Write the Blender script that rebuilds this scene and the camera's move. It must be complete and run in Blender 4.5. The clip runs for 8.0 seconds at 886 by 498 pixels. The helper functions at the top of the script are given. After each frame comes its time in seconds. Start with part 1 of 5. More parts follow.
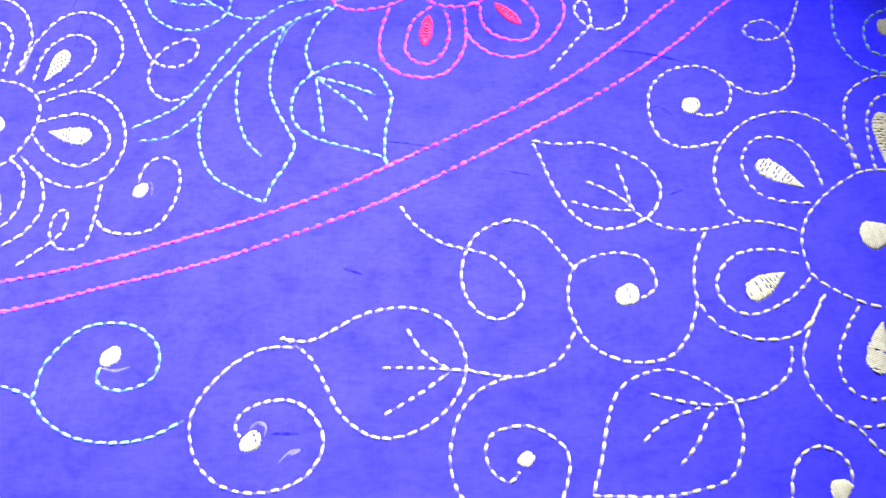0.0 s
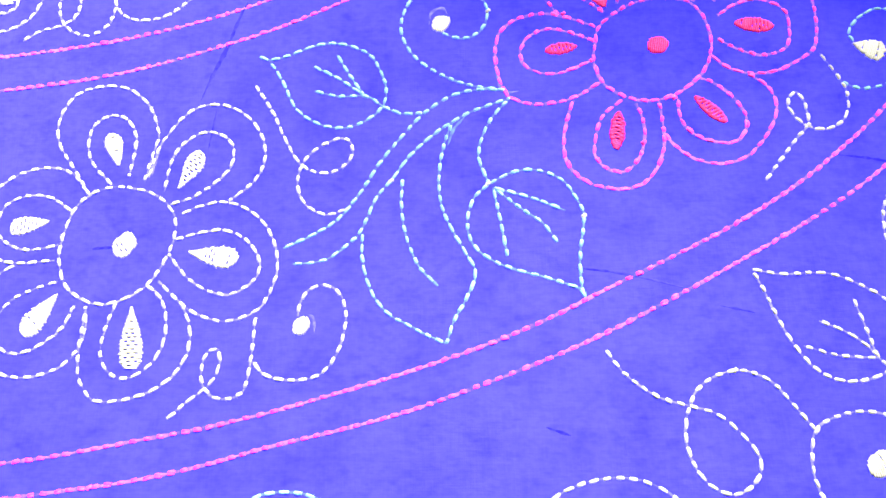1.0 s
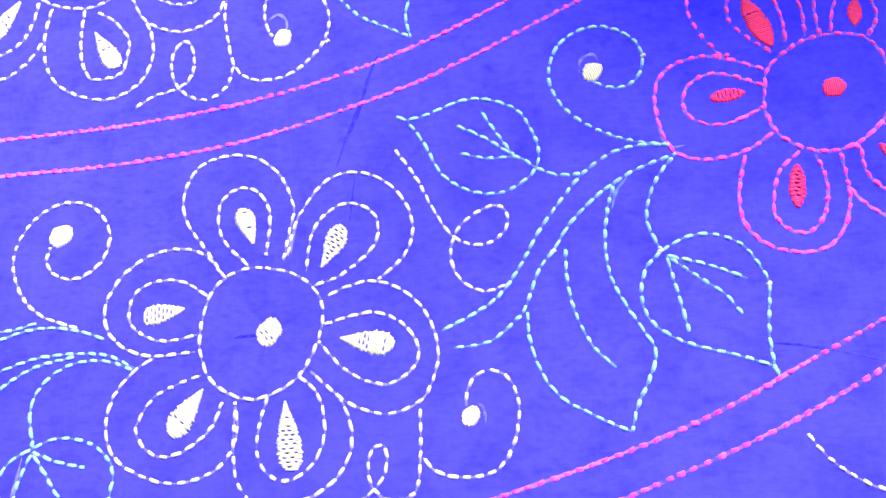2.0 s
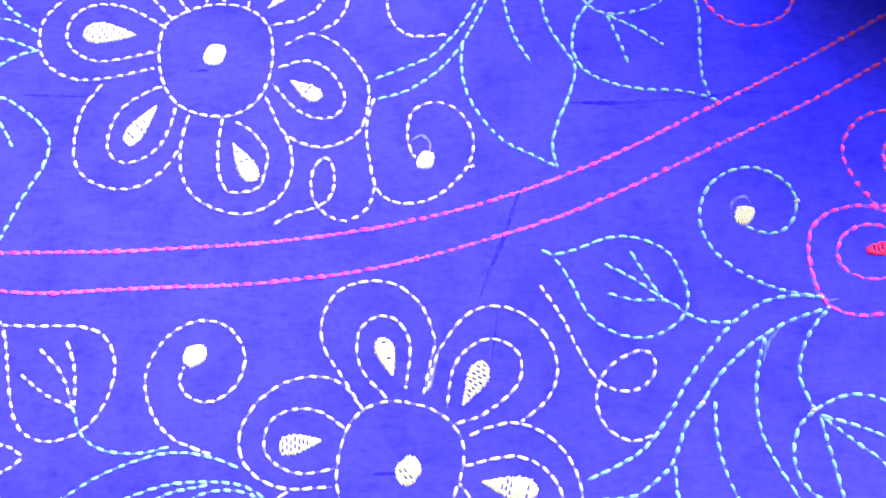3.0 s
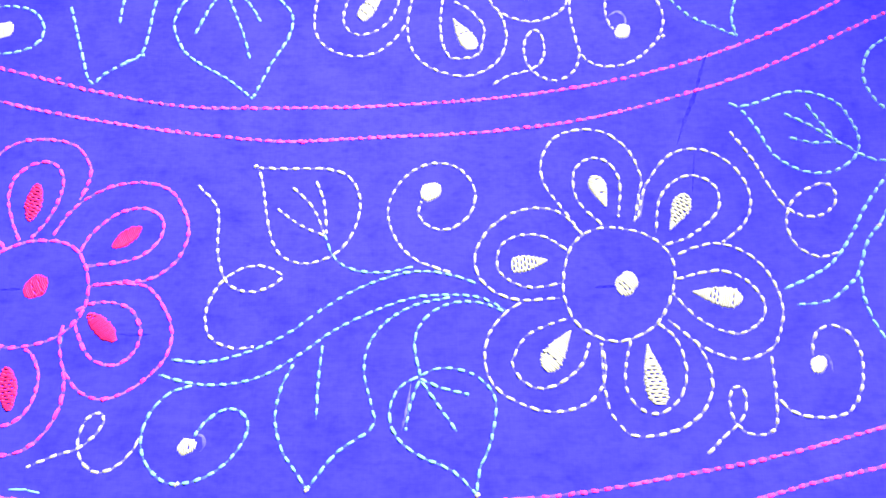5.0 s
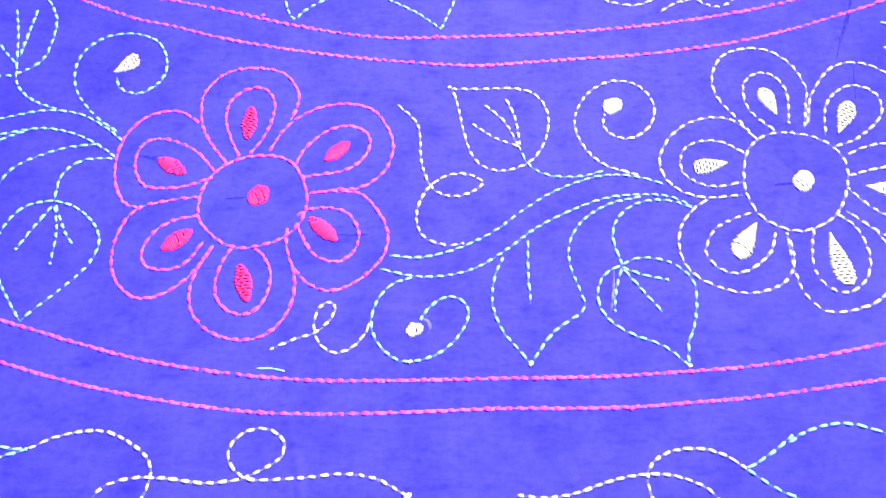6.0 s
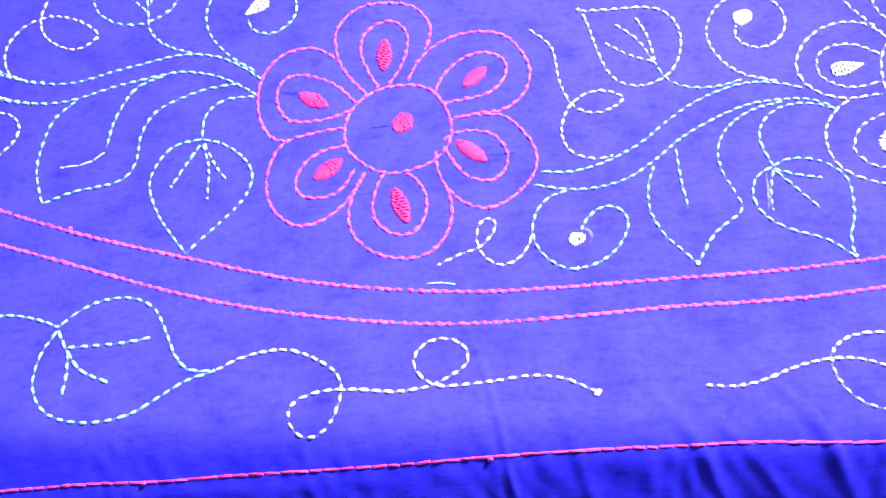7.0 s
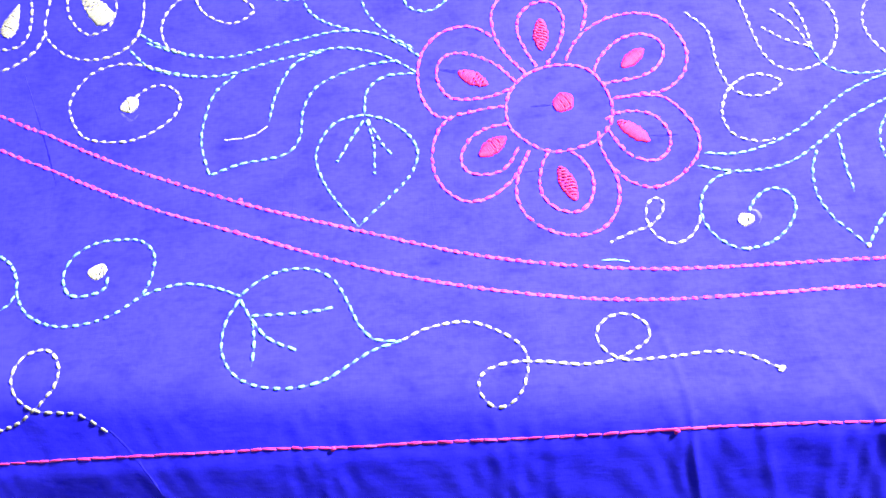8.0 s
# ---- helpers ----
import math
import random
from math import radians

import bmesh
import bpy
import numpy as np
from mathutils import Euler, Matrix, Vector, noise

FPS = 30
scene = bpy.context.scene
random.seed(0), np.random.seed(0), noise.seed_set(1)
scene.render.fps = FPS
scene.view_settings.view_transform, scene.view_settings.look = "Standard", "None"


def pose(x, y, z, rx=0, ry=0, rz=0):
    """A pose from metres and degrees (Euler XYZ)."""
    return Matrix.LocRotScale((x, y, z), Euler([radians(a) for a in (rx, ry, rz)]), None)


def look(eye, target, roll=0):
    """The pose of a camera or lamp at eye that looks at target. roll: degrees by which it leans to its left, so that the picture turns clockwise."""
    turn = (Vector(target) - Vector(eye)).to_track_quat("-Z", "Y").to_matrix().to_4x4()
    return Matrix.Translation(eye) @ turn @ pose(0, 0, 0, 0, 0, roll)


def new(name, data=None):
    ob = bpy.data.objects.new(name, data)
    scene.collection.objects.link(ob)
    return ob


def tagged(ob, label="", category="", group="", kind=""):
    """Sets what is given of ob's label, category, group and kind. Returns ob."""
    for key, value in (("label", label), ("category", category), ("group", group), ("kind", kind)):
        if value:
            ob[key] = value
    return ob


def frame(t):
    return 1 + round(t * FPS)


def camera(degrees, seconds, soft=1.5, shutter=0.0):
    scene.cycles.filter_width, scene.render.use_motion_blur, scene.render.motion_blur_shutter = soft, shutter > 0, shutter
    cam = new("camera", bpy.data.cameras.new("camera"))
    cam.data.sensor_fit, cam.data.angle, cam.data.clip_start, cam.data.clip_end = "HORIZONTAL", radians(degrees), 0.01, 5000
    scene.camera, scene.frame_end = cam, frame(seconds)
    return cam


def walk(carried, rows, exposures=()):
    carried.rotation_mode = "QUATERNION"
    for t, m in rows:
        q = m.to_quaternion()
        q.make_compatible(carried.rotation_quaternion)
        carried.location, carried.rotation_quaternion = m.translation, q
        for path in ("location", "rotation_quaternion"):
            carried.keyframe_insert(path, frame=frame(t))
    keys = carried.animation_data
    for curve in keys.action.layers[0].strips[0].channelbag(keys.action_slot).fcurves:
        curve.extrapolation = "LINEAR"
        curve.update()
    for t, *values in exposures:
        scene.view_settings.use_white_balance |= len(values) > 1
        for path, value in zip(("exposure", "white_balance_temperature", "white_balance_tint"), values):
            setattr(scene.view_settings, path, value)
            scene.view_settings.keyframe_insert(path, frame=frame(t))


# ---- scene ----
cam = camera(75.000, 8.0, 1.35)
PATH = [
    (0.0, (0.20069, -0.13151, 0.22029), (0.19701, -0.05539, -0.01780), -3.74),
    (0.3, (0.18339, -0.11425, 0.21582), (0.18016, -0.04367, -0.02399), -3.12),
    (0.5, (0.17115, -0.09939, 0.21480), (0.16668, -0.03068, -0.02553), -3.67),
    (0.8, (0.14615, -0.07515, 0.21225), (0.14131, -0.00829, -0.02859), -4.19),
    (1.0, (0.12751, -0.05989, 0.20955), (0.12212, 0.00402, -0.03208), -5.65),
    (1.5, (0.09346, -0.03584, 0.20252), (0.08684, 0.02150, -0.04072), -9.77),
    (1.7, (0.08354, -0.03002, 0.20193), (0.07684, 0.02469, -0.04191), -10.28),
    (2.8, (0.02979, 0.02193, 0.21186), (0.02272, 0.07539, -0.03226), -8.52),
    (3.0, (0.01858, 0.03222, 0.21194), (0.01152, 0.08602, -0.03210), -7.74),
    (3.2, (0.00881, 0.04066, 0.21275), (0.00083, 0.09569, -0.03099), -8.22),
    (3.5, (-0.00271, 0.04562, 0.21196), (-0.01098, 0.10201, -0.03146), -8.33),
    (3.7, (-0.01028, 0.04469, 0.21230), (-0.01915, 0.10086, -0.03115), -8.78),
    (4.0, (-0.02244, 0.02973, 0.21482), (-0.03196, 0.08566, -0.02865), -9.01),
    (4.2, (-0.03288, 0.01761, 0.21731), (-0.04238, 0.07312, -0.02626), -9.02),
    (5.3, (-0.08756, -0.07105, 0.22870), (-0.09134, 0.00013, -0.01093), -3.50),
    (5.5, (-0.10400, -0.08253, 0.22907), (-0.10822, -0.00976, -0.01007), -3.75),
    (5.8, (-0.13392, -0.09725, 0.23292), (-0.14047, -0.02135, -0.00519), -5.42),
    (6.0, (-0.15176, -0.10374, 0.23419), (-0.15814, -0.02661, -0.00353), -5.96),
    (6.2, (-0.16677, -0.11022, 0.23269), (-0.17389, -0.03256, -0.00483), -7.42),
    (6.5, (-0.18367, -0.12346, 0.22871), (-0.19116, -0.04440, -0.00834), -8.79),
    (6.8, (-0.20528, -0.13380, 0.22627), (-0.21274, -0.05620, -0.01127), -9.68),
    (7.0, (-0.21937, -0.13642, 0.22888), (-0.22624, -0.05890, -0.00870), -9.53),
    (7.2, (-0.23435, -0.13805, 0.23086), (-0.24094, -0.06147, -0.00703), -9.29),
    (7.5, (-0.25114, -0.14064, 0.23144), (-0.25885, -0.06311, -0.00610), -10.12),
    (7.7, (-0.26285, -0.13943, 0.23113), (-0.27253, -0.06389, -0.00698), -11.43),
    (8.0, (-0.29153, -0.13873, 0.23462), (-0.29865, -0.06547, -0.00430), -8.89),
]
EXPOSURES = [(0.0, 1.67), (0.5, 1.68), (1.0, 1.67), (1.5, 1.41), (3.0, 1.02), (3.5, 1.06), (4.0, 1.06), (5.5, 1.19), (6.0, 1.40), (6.5, 1.63), (7.0, 1.74), (7.5, 1.78), (8.0, 1.91)]
walk(cam, [(t, look(eye, target, roll)) for t, eye, target, roll in PATH], EXPOSURES)

# ---- light: an added window light and two added lamps, all unseen, in a faint room ----
world = bpy.data.worlds.new("room_air")
scene.world = world
world.use_nodes = True
sky = world.node_tree.nodes.new("ShaderNodeTexSky")
sky.sky_type, sky.sun_disc, sky.sun_elevation, sky.sun_rotation = "NISHITA", False, radians(35), radians(300)
world.node_tree.links.new(sky.outputs[0], world.node_tree.nodes["Background"].inputs[0])
world.node_tree.nodes["Background"].inputs[1].default_value = 0.1

# no window is known; this soft area light is added
lamp = bpy.data.lights.new("added_window_light", "AREA")
lamp.shape, lamp.size, lamp.size_y, lamp.energy = "RECTANGLE", 0.95, 1.1, 2.0
lamp.color = (1.0, 0.98, 0.95)
new("added_window_light", lamp).matrix_world = pose(0.0, 1.035, 0.95, -90, 0, 0)
# unseen lamps, placed and narrowed to shape how brightness falls off over the cloth
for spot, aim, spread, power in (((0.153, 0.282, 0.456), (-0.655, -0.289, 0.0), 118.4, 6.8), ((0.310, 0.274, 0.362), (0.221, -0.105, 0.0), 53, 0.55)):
    disc_light = bpy.data.lights.new("added_lamp", "AREA")
    disc_light.shape, disc_light.size, disc_light.energy, disc_light.color = "DISK", 0.10, power, (1.0, 0.97, 0.94)
    disc_light.spread = radians(spread)
    new("added_lamp", disc_light).matrix_world = look(spot, aim)


# ---- materials ----
def shader(name, rough):
    m = bpy.data.materials.new(name)
    m.use_nodes = True
    b = m.node_tree.nodes["Principled BSDF"]
    b.inputs["Roughness"].default_value = rough
    b.inputs["Specular IOR Level"].default_value = 0.2
    return m, m.node_tree.nodes, m.node_tree.links, b


def place(nodes, links, scale):
    co = nodes.new("ShaderNodeTexCoord")
    mp = nodes.new("ShaderNodeMapping")
    mp.inputs["Scale"].default_value = scale
    links.new(co.outputs["Object"], mp.inputs[0])
    return mp.outputs[0]


def noise_tex(nodes, links, scale, detail=4.0, stretch=(1, 1, 1)):
    n = nodes.new("ShaderNodeTexNoise")
    n.inputs["Scale"].default_value, n.inputs["Detail"].default_value = scale, detail
    links.new(place(nodes, links, stretch), n.inputs["Vector"])
    return n.outputs["Fac"]


def ramp(nodes, links, fac, stops):
    r = nodes.new("ShaderNodeValToRGB")
    while len(r.color_ramp.elements) < len(stops):
        r.color_ramp.elements.new(0.5)
    for e, (at, c) in zip(r.color_ramp.elements, stops):
        e.position, e.color = at, (*c, 1)
    links.new(fac, r.inputs[0])
    return r.outputs[0]


def mixed(nodes, links, fac, a, b, kind="MIX"):
    x = nodes.new("ShaderNodeMix")
    x.data_type, x.blend_type = "RGBA", kind
    for sock, v in ((x.inputs[0], fac), (x.inputs[6], a), (x.inputs[7], b)):
        if isinstance(v, bpy.types.NodeSocket):
            links.new(v, sock)
        else:
            sock.default_value = v if isinstance(v, (int, float)) else (*v, 1)
    return x.outputs[2]


def bump(nodes, links, b, height, strength, dist):
    n = nodes.new("ShaderNodeBump")
    n.inputs["Strength"].default_value, n.inputs["Distance"].default_value = strength, dist
    links.new(height, n.inputs["Height"])
    links.new(n.outputs[0], b.inputs["Normal"])


def cloth_material():
    m, n, l, b = shader("blue_cotton", 0.90)
    b.inputs["Specular IOR Level"].default_value = 0.0
    warp = noise_tex(n, l, 1400, 2.0, (1, 0.08, 1))
    weft = noise_tex(n, l, 1400, 2.0, (0.08, 1, 1))
    slub = noise_tex(n, l, 300, 3.0, (0.16, 1, 1))
    wide, blot = noise_tex(n, l, 9, 3.0), noise_tex(n, l, 55, 6.0)
    fleck, speck = noise_tex(n, l, 210, 5.0, (0.6, 1, 1)), noise_tex(n, l, 520, 2.0, (0.6, 1, 1))
    grain = mixed(n, l, 0.5, warp, weft)
    c = ramp(n, l, wide, [(0.34, (0.0225, 0.0200, 0.76)), (0.66, (0.0360, 0.0322, 0.88))])
    c = mixed(n, l, 0.5, c, ramp(n, l, blot, [(0.32, (0.0080, 0.0062, 0.66)), (0.52, (0.0300, 0.0268, 0.84)), (0.74, (0.0405, 0.0360, 0.90))]))
    c = mixed(n, l, 0.14, c, ramp(n, l, slub, [(0.32, (0.0080, 0.0050, 0.60)), (0.55, (0.0320, 0.0286, 0.86))]))
    c = mixed(n, l, 0.22, c, ramp(n, l, fleck, [(0.30, (0.0020, 0.0012, 0.50)), (0.46, (0.0320, 0.0286, 0.86))]))
    c = mixed(n, l, 0.16, c, ramp(n, l, speck, [(0.30, (0.0030, 0.0020, 0.50)), (0.60, (0.0380, 0.0340, 0.88))]))
    c = mixed(n, l, 0.08, c, ramp(n, l, grain, [(0.35, (0.0095, 0.0066, 0.6)), (0.65, (0.0470, 0.0425, 0.92))]))
    l.new(c, b.inputs["Base Color"])
    crinkle = noise_tex(n, l, 170, 5.0, (0.5, 1, 1))
    bump(n, l, b, mixed(n, l, 0.86, grain, mixed(n, l, 0.6, crinkle, blot)), 0.42, 0.0011)
    return m


def thread_material(name, light, dark, uneven=0.35):
    """Twisted cotton; each stitch takes its own tone between the two."""
    m, n, l, b = shader(name, 0.6)
    island, each = n.new("ShaderNodeNewGeometry"), n.new("ShaderNodeObjectInfo")
    total, part = n.new("ShaderNodeMath"), n.new("ShaderNodeMath")
    part.operation = "FRACT"
    l.new(island.outputs["Random Per Island"], total.inputs[0])
    l.new(each.outputs["Random"], total.inputs[1])
    l.new(total.outputs[0], part.inputs[0])
    fibre = noise_tex(n, l, 1500, 3.0)
    c = ramp(n, l, fibre, [(0.3, dark), (0.6, light)])
    c = mixed(n, l, uneven, c, ramp(n, l, part.outputs[0], [(0.0, dark), (1.0, light)]))
    l.new(c, b.inputs["Base Color"])
    bump(n, l, b, fibre, 0.5, 0.0003)
    return m


def chalk_shade_material(name, colour, bare=0.40, full=0.60):
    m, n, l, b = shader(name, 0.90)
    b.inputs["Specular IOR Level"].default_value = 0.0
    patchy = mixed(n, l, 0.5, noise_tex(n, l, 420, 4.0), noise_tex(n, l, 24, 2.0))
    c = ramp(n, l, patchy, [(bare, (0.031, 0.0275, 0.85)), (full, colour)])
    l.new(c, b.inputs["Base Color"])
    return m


def plain(name, a, c, scale, rough):
    m, n, l, b = shader(name, rough)
    f = noise_tex(n, l, scale, 5.0)
    l.new(ramp(n, l, f, [(0.3, a), (0.7, c)]), b.inputs["Base Color"])
    bump(n, l, b, f, 0.2, 0.002)
    return m


BLUE = cloth_material()
WHITE = thread_material("white_thread", (0.34, 0.336, 0.280), (0.235, 0.230, 0.175))
# near-white thread; its aqua tint is mostly dimmer light put into the colour
AQUA = thread_material("dim_tinted_white_thread", (0.168, 0.305, 0.335), (0.080, 0.226, 0.265))
PINK = thread_material("pink_thread", (0.62, 0.062, 0.370), (0.48, 0.009, 0.180), 0.55)
RED = thread_material("red_pink_thread", (0.50, 0.014, 0.125), (0.38, 0.005, 0.070))
CHALK = {WHITE: chalk_shade_material("pale_chalk", (0.120, 0.114, 0.84)), AQUA: chalk_shade_material("aqua_tinted_chalk", (0.07, 0.13, 0.82)),
         # chalk line whose colour also carries the soft pink glow around the stitches
         PINK: chalk_shade_material("pink_chalk_haze", (0.23, 0.078, 0.76), 0.36, 0.58),
         "faint": chalk_shade_material("faint_chalk", (0.062, 0.056, 0.85))}
CHALK[RED] = CHALK[PINK]
# dark tone that puts crease shade and small smudges into the colour
CREASE_TONE = chalk_shade_material("crease_shade", (0.010, 0.008, 0.46), 0.34, 0.58)
# tone of the unseen walls, picked for the light they bounce onto the cloth
PLASTER = plain("pale_plaster", (0.52, 0.53, 0.54), (0.60, 0.61, 0.62), 12, 0.9)
CEMENT = plain("grey_cement", (0.16, 0.155, 0.15), (0.22, 0.21, 0.20), 9, 0.8)
TICKING = plain("mattress_ticking", (0.5, 0.48, 0.46), (0.6, 0.58, 0.55), 60, 0.9)


# ---- the lie of the cloth ----
FOLDS = [(-0.2225, -0.084, -0.2040, -0.160, 0.0006, 0.0015), (-0.197, -0.112, -0.176, -0.160, 0.0004, 0.0022),
         (-0.160, -0.114, -0.132, -0.158, 0.0007, 0.0024), (-0.146, -0.116, -0.112, -0.160, 0.0006, 0.0020),
         (-0.120, -0.106, -0.090, -0.152, 0.0008, 0.0024), (-0.085, -0.112, -0.054, -0.155, 0.0008, 0.0026),
         (-0.436, -0.132, -0.418, -0.160, 0.0003, 0.0020), (-0.02, -0.126, 0.02, -0.17, 0.0010, 0.0030)]
BEND, SLOPE = 0.021, 0.83
# cloth height shaped by some millimetres to fit the camera's view: a polynomial of the fourth degree
POWERS = [(i, j) for i in range(5) for j in range(5) if i + j <= 4]
HEIGHT_FIT = (-0.00196, 0.00619, 0.01450, -0.00578, -0.00744, 0.00303, 0.00087, -0.00668, 0.00596, 0.01434, -0.00124, -0.00092, -0.00609, -0.00708, -0.01313)


def lie(x, y):
    """Height of the cloth, in metres, over the flat mattress top."""
    x, y = np.asarray(x, float), np.asarray(y, float)
    u, v = (np.clip(x, -0.47, 0.36) + 0.05) / 0.4, (np.clip(y, -0.15, 0.19) - 0.02) / 0.17
    z = sum(c * u ** i * v ** j for c, (i, j) in zip(HEIGHT_FIT, POWERS))
    z = z + 0.0003 * np.sin(17 * x + 9 * y + 1) * np.sin(23 * y - 6 * x) + 0.0002 * np.sin(55 * x - 31 * y)
    d = np.clip(-0.122 - 0.07 * np.clip(x + 0.3, -0.3, 0.7) - y, 0, None)
    ripple = 0.4 * np.sin(150 * x + 60 * y + 2 * np.sin(40 * x)) * np.sin(90 * y - 35 * x) + 0.5 * np.sin(310 * x + 120 * y) * np.sin(47 * x + 2) + 0.55 * np.sin(520 * x + 260 * y + 3 * np.sin(90 * x)) * np.sin(190 * y - 80 * x + 2 * np.sin(60 * x))
    z = z + 0.0005 * np.clip(0.62 + 1.6 * (x + 0.2), 0.22, 0.7) * np.clip(d / 0.02 + 0.12, 0, 1) * ripple * (y < -0.08)
    z = z - np.where(d < SLOPE * BEND, d * d / (2 * BEND), SLOPE * d - SLOPE ** 2 / 2 * BEND)
    for x0, y0, x1, y1, high, wide in FOLDS:
        length = math.hypot(x1 - x0, y1 - y0)
        ux, uy = (x1 - x0) / length, (y1 - y0) / length
        along, off = (x - x0) * ux + (y - y0) * uy, (x - x0) * -uy + (y - y0) * ux
        off = off + 0.0015 * np.sin(along * 70 + x0 * 300)
        swell = np.clip(along / length, 0, 1) ** 0.7 * np.clip((length * 1.6 - along) / (0.6 * length), 0, 1)
        z = z + high * swell * np.exp(-(off / wide) ** 2) - 0.25 * high * swell * np.exp(-((off + 1.9 * wide) / wide) ** 2)
    return z


def grid_axis(lo, a, b, hi, fine, coarse):
    return np.concatenate([np.arange(lo, a - coarse / 2, coarse), np.arange(a, b, fine), np.arange(b, hi + coarse, coarse)])


def sheet_mesh(name, xs, ys, drop, material):
    gx, gy = np.meshgrid(xs, ys)
    v = np.stack([gx, gy, lie(gx, gy) + drop], -1).reshape(-1, 3)
    w, h = len(xs), len(ys)
    i = (np.arange(h - 1)[:, None] * w + np.arange(w - 1)[None]).reshape(-1)
    f = np.stack([i, i + 1, i + w + 1, i + w], -1)
    me = bpy.data.meshes.new(name)
    me.from_pydata(v.tolist(), [], f.tolist())
    me.polygons.foreach_set("use_smooth", [True] * len(me.polygons))
    me.materials.append(material)
    return me


sheet = tagged(new("bedsheet", sheet_mesh("bedsheet", grid_axis(-0.95, -0.55, 0.40, 0.95, 0.0009, 0.02), grid_axis(-0.30, -0.20, 0.26, 0.80, 0.0016, 0.02), 0.0, BLUE)),
               "blue cotton bedsheet hand-embroidered with white and pink flowers, on a mattress", "bedsheet")
solid = sheet.modifiers.new("thickness", "SOLIDIFY")
solid.thickness, solid.offset = 0.0006, -1


# ---- stitching ----
def spline(knots, closed=False):
    """A smooth line through the knots (millimetres in, metres out), finely sampled."""
    p = np.array(knots, float) / 1000
    p = np.vstack([p[-1], p, p[0], p[1]]) if closed else np.vstack([2 * p[0] - p[1], p, 2 * p[-1] - p[-2]])
    out = []
    for a, b, c, d in zip(p[:-3], p[1:-2], p[2:-1], p[3:]):
        s = np.linspace(0, 1, 16, endpoint=False)[:, None]
        out.append(0.5 * (2 * b + (c - a) * s + (2 * a - 5 * b + 4 * c - d) * s ** 2 + (3 * b - a - 3 * c + d) * s ** 3))
    return np.vstack(out + [p[-2][None]])


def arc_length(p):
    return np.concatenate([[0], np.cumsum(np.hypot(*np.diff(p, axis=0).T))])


RINGS = ((0.0, 0.50, -0.40), (0.14, 0.86, 0.10), (0.5, 1.0, 0.40), (0.86, 0.86, 0.10), (1.0, 0.50, -0.40))
SIDES = 7


def spindle(ax, ay, bx, by, wide, high=0.62, lift=0.0):
    """One rounded stitch from a to b that dips into the cloth at both ends: vertices and faces."""
    length = max(math.hypot(bx - ax, by - ay), 1e-5)
    nx, ny = -(by - ay) / length, (bx - ax) / length
    r = wide / 2
    verts, faces = [], []
    for u, k, z in RINGS:
        cx, cy = ax + (bx - ax) * u, ay + (by - ay) * u
        for j in range(SIDES):
            t = 2 * math.pi * j / SIDES
            s = math.cos(t) * r * k
            verts.append((cx + nx * s, cy + ny * s, z * r + math.sin(t) * r * k * high + lift))
    for i in range(len(RINGS) - 1):
        for j in range(SIDES):
            q = (j + 1) % SIDES
            faces.append((i * SIDES + j, i * SIDES + q, (i + 1) * SIDES + q, (i + 1) * SIDES + j))
    faces.append(tuple(range(SIDES))[::-1])
    faces.append(tuple((len(RINGS) - 1) * SIDES + j for j in range(SIDES)))
    return verts, faces


def stitched_mesh(name, spindles, material, chalk=None, chalk_wide=0.0006):
    verts, faces, kinds = [], [], []
    for args in spindles:
        v, f = spindle(*args)
        base = len(verts)
        verts += v
        faces += [tuple(base + i for i in q) for q in f]
        kinds += [0] * len(f)
    if verts:
        a = np.array(verts)
        a[:, 2] += lie(a[:, 0], a[:, 1])
        verts = a.tolist()
    if chalk is not None:
        d = np.gradient(chalk, axis=0)
        d /= np.maximum(np.hypot(*d.T), 1e-9)[:, None]
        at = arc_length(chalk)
        thick = 0.85 + 0.30 * np.sin(at * 410 + 9 * chalk[0, 0] / 0.01) * np.sin(at * 137 + 2) + 0.18 * np.sin(at * 1300)
        if not spindles:
            thick = thick * np.sin(math.pi * np.clip(at / at[-1], 0.02, 0.98)) ** 0.6
        off = np.stack([-d[:, 1], d[:, 0]], -1) * chalk_wide / 2 * thick[:, None]
        base = len(verts)
        rows = []
        for side, lift in ((off, 0.00002), (off * 0, 0.00012), (-off, 0.00002)):
            q = chalk + side
            rows.append(np.column_stack([q, lie(q[:, 0], q[:, 1]) + lift]))
        n = len(chalk)
        verts += np.vstack(rows).tolist()
        for k in range(2):
            for i in range(n - 1):
                a = base + k * n + i
                faces.append((a, a + n, a + n + 1, a + 1))
                kinds.append(1)
    me = bpy.data.meshes.new(name)
    me.from_pydata(verts, [], faces)
    me.materials.append(material)
    if chalk is not None:
        me.materials.append(CHALK.get(material, material))
    me.polygons.foreach_set("material_index", kinds)
    me.polygons.foreach_set("use_smooth", [True] * len(faces))
    return me


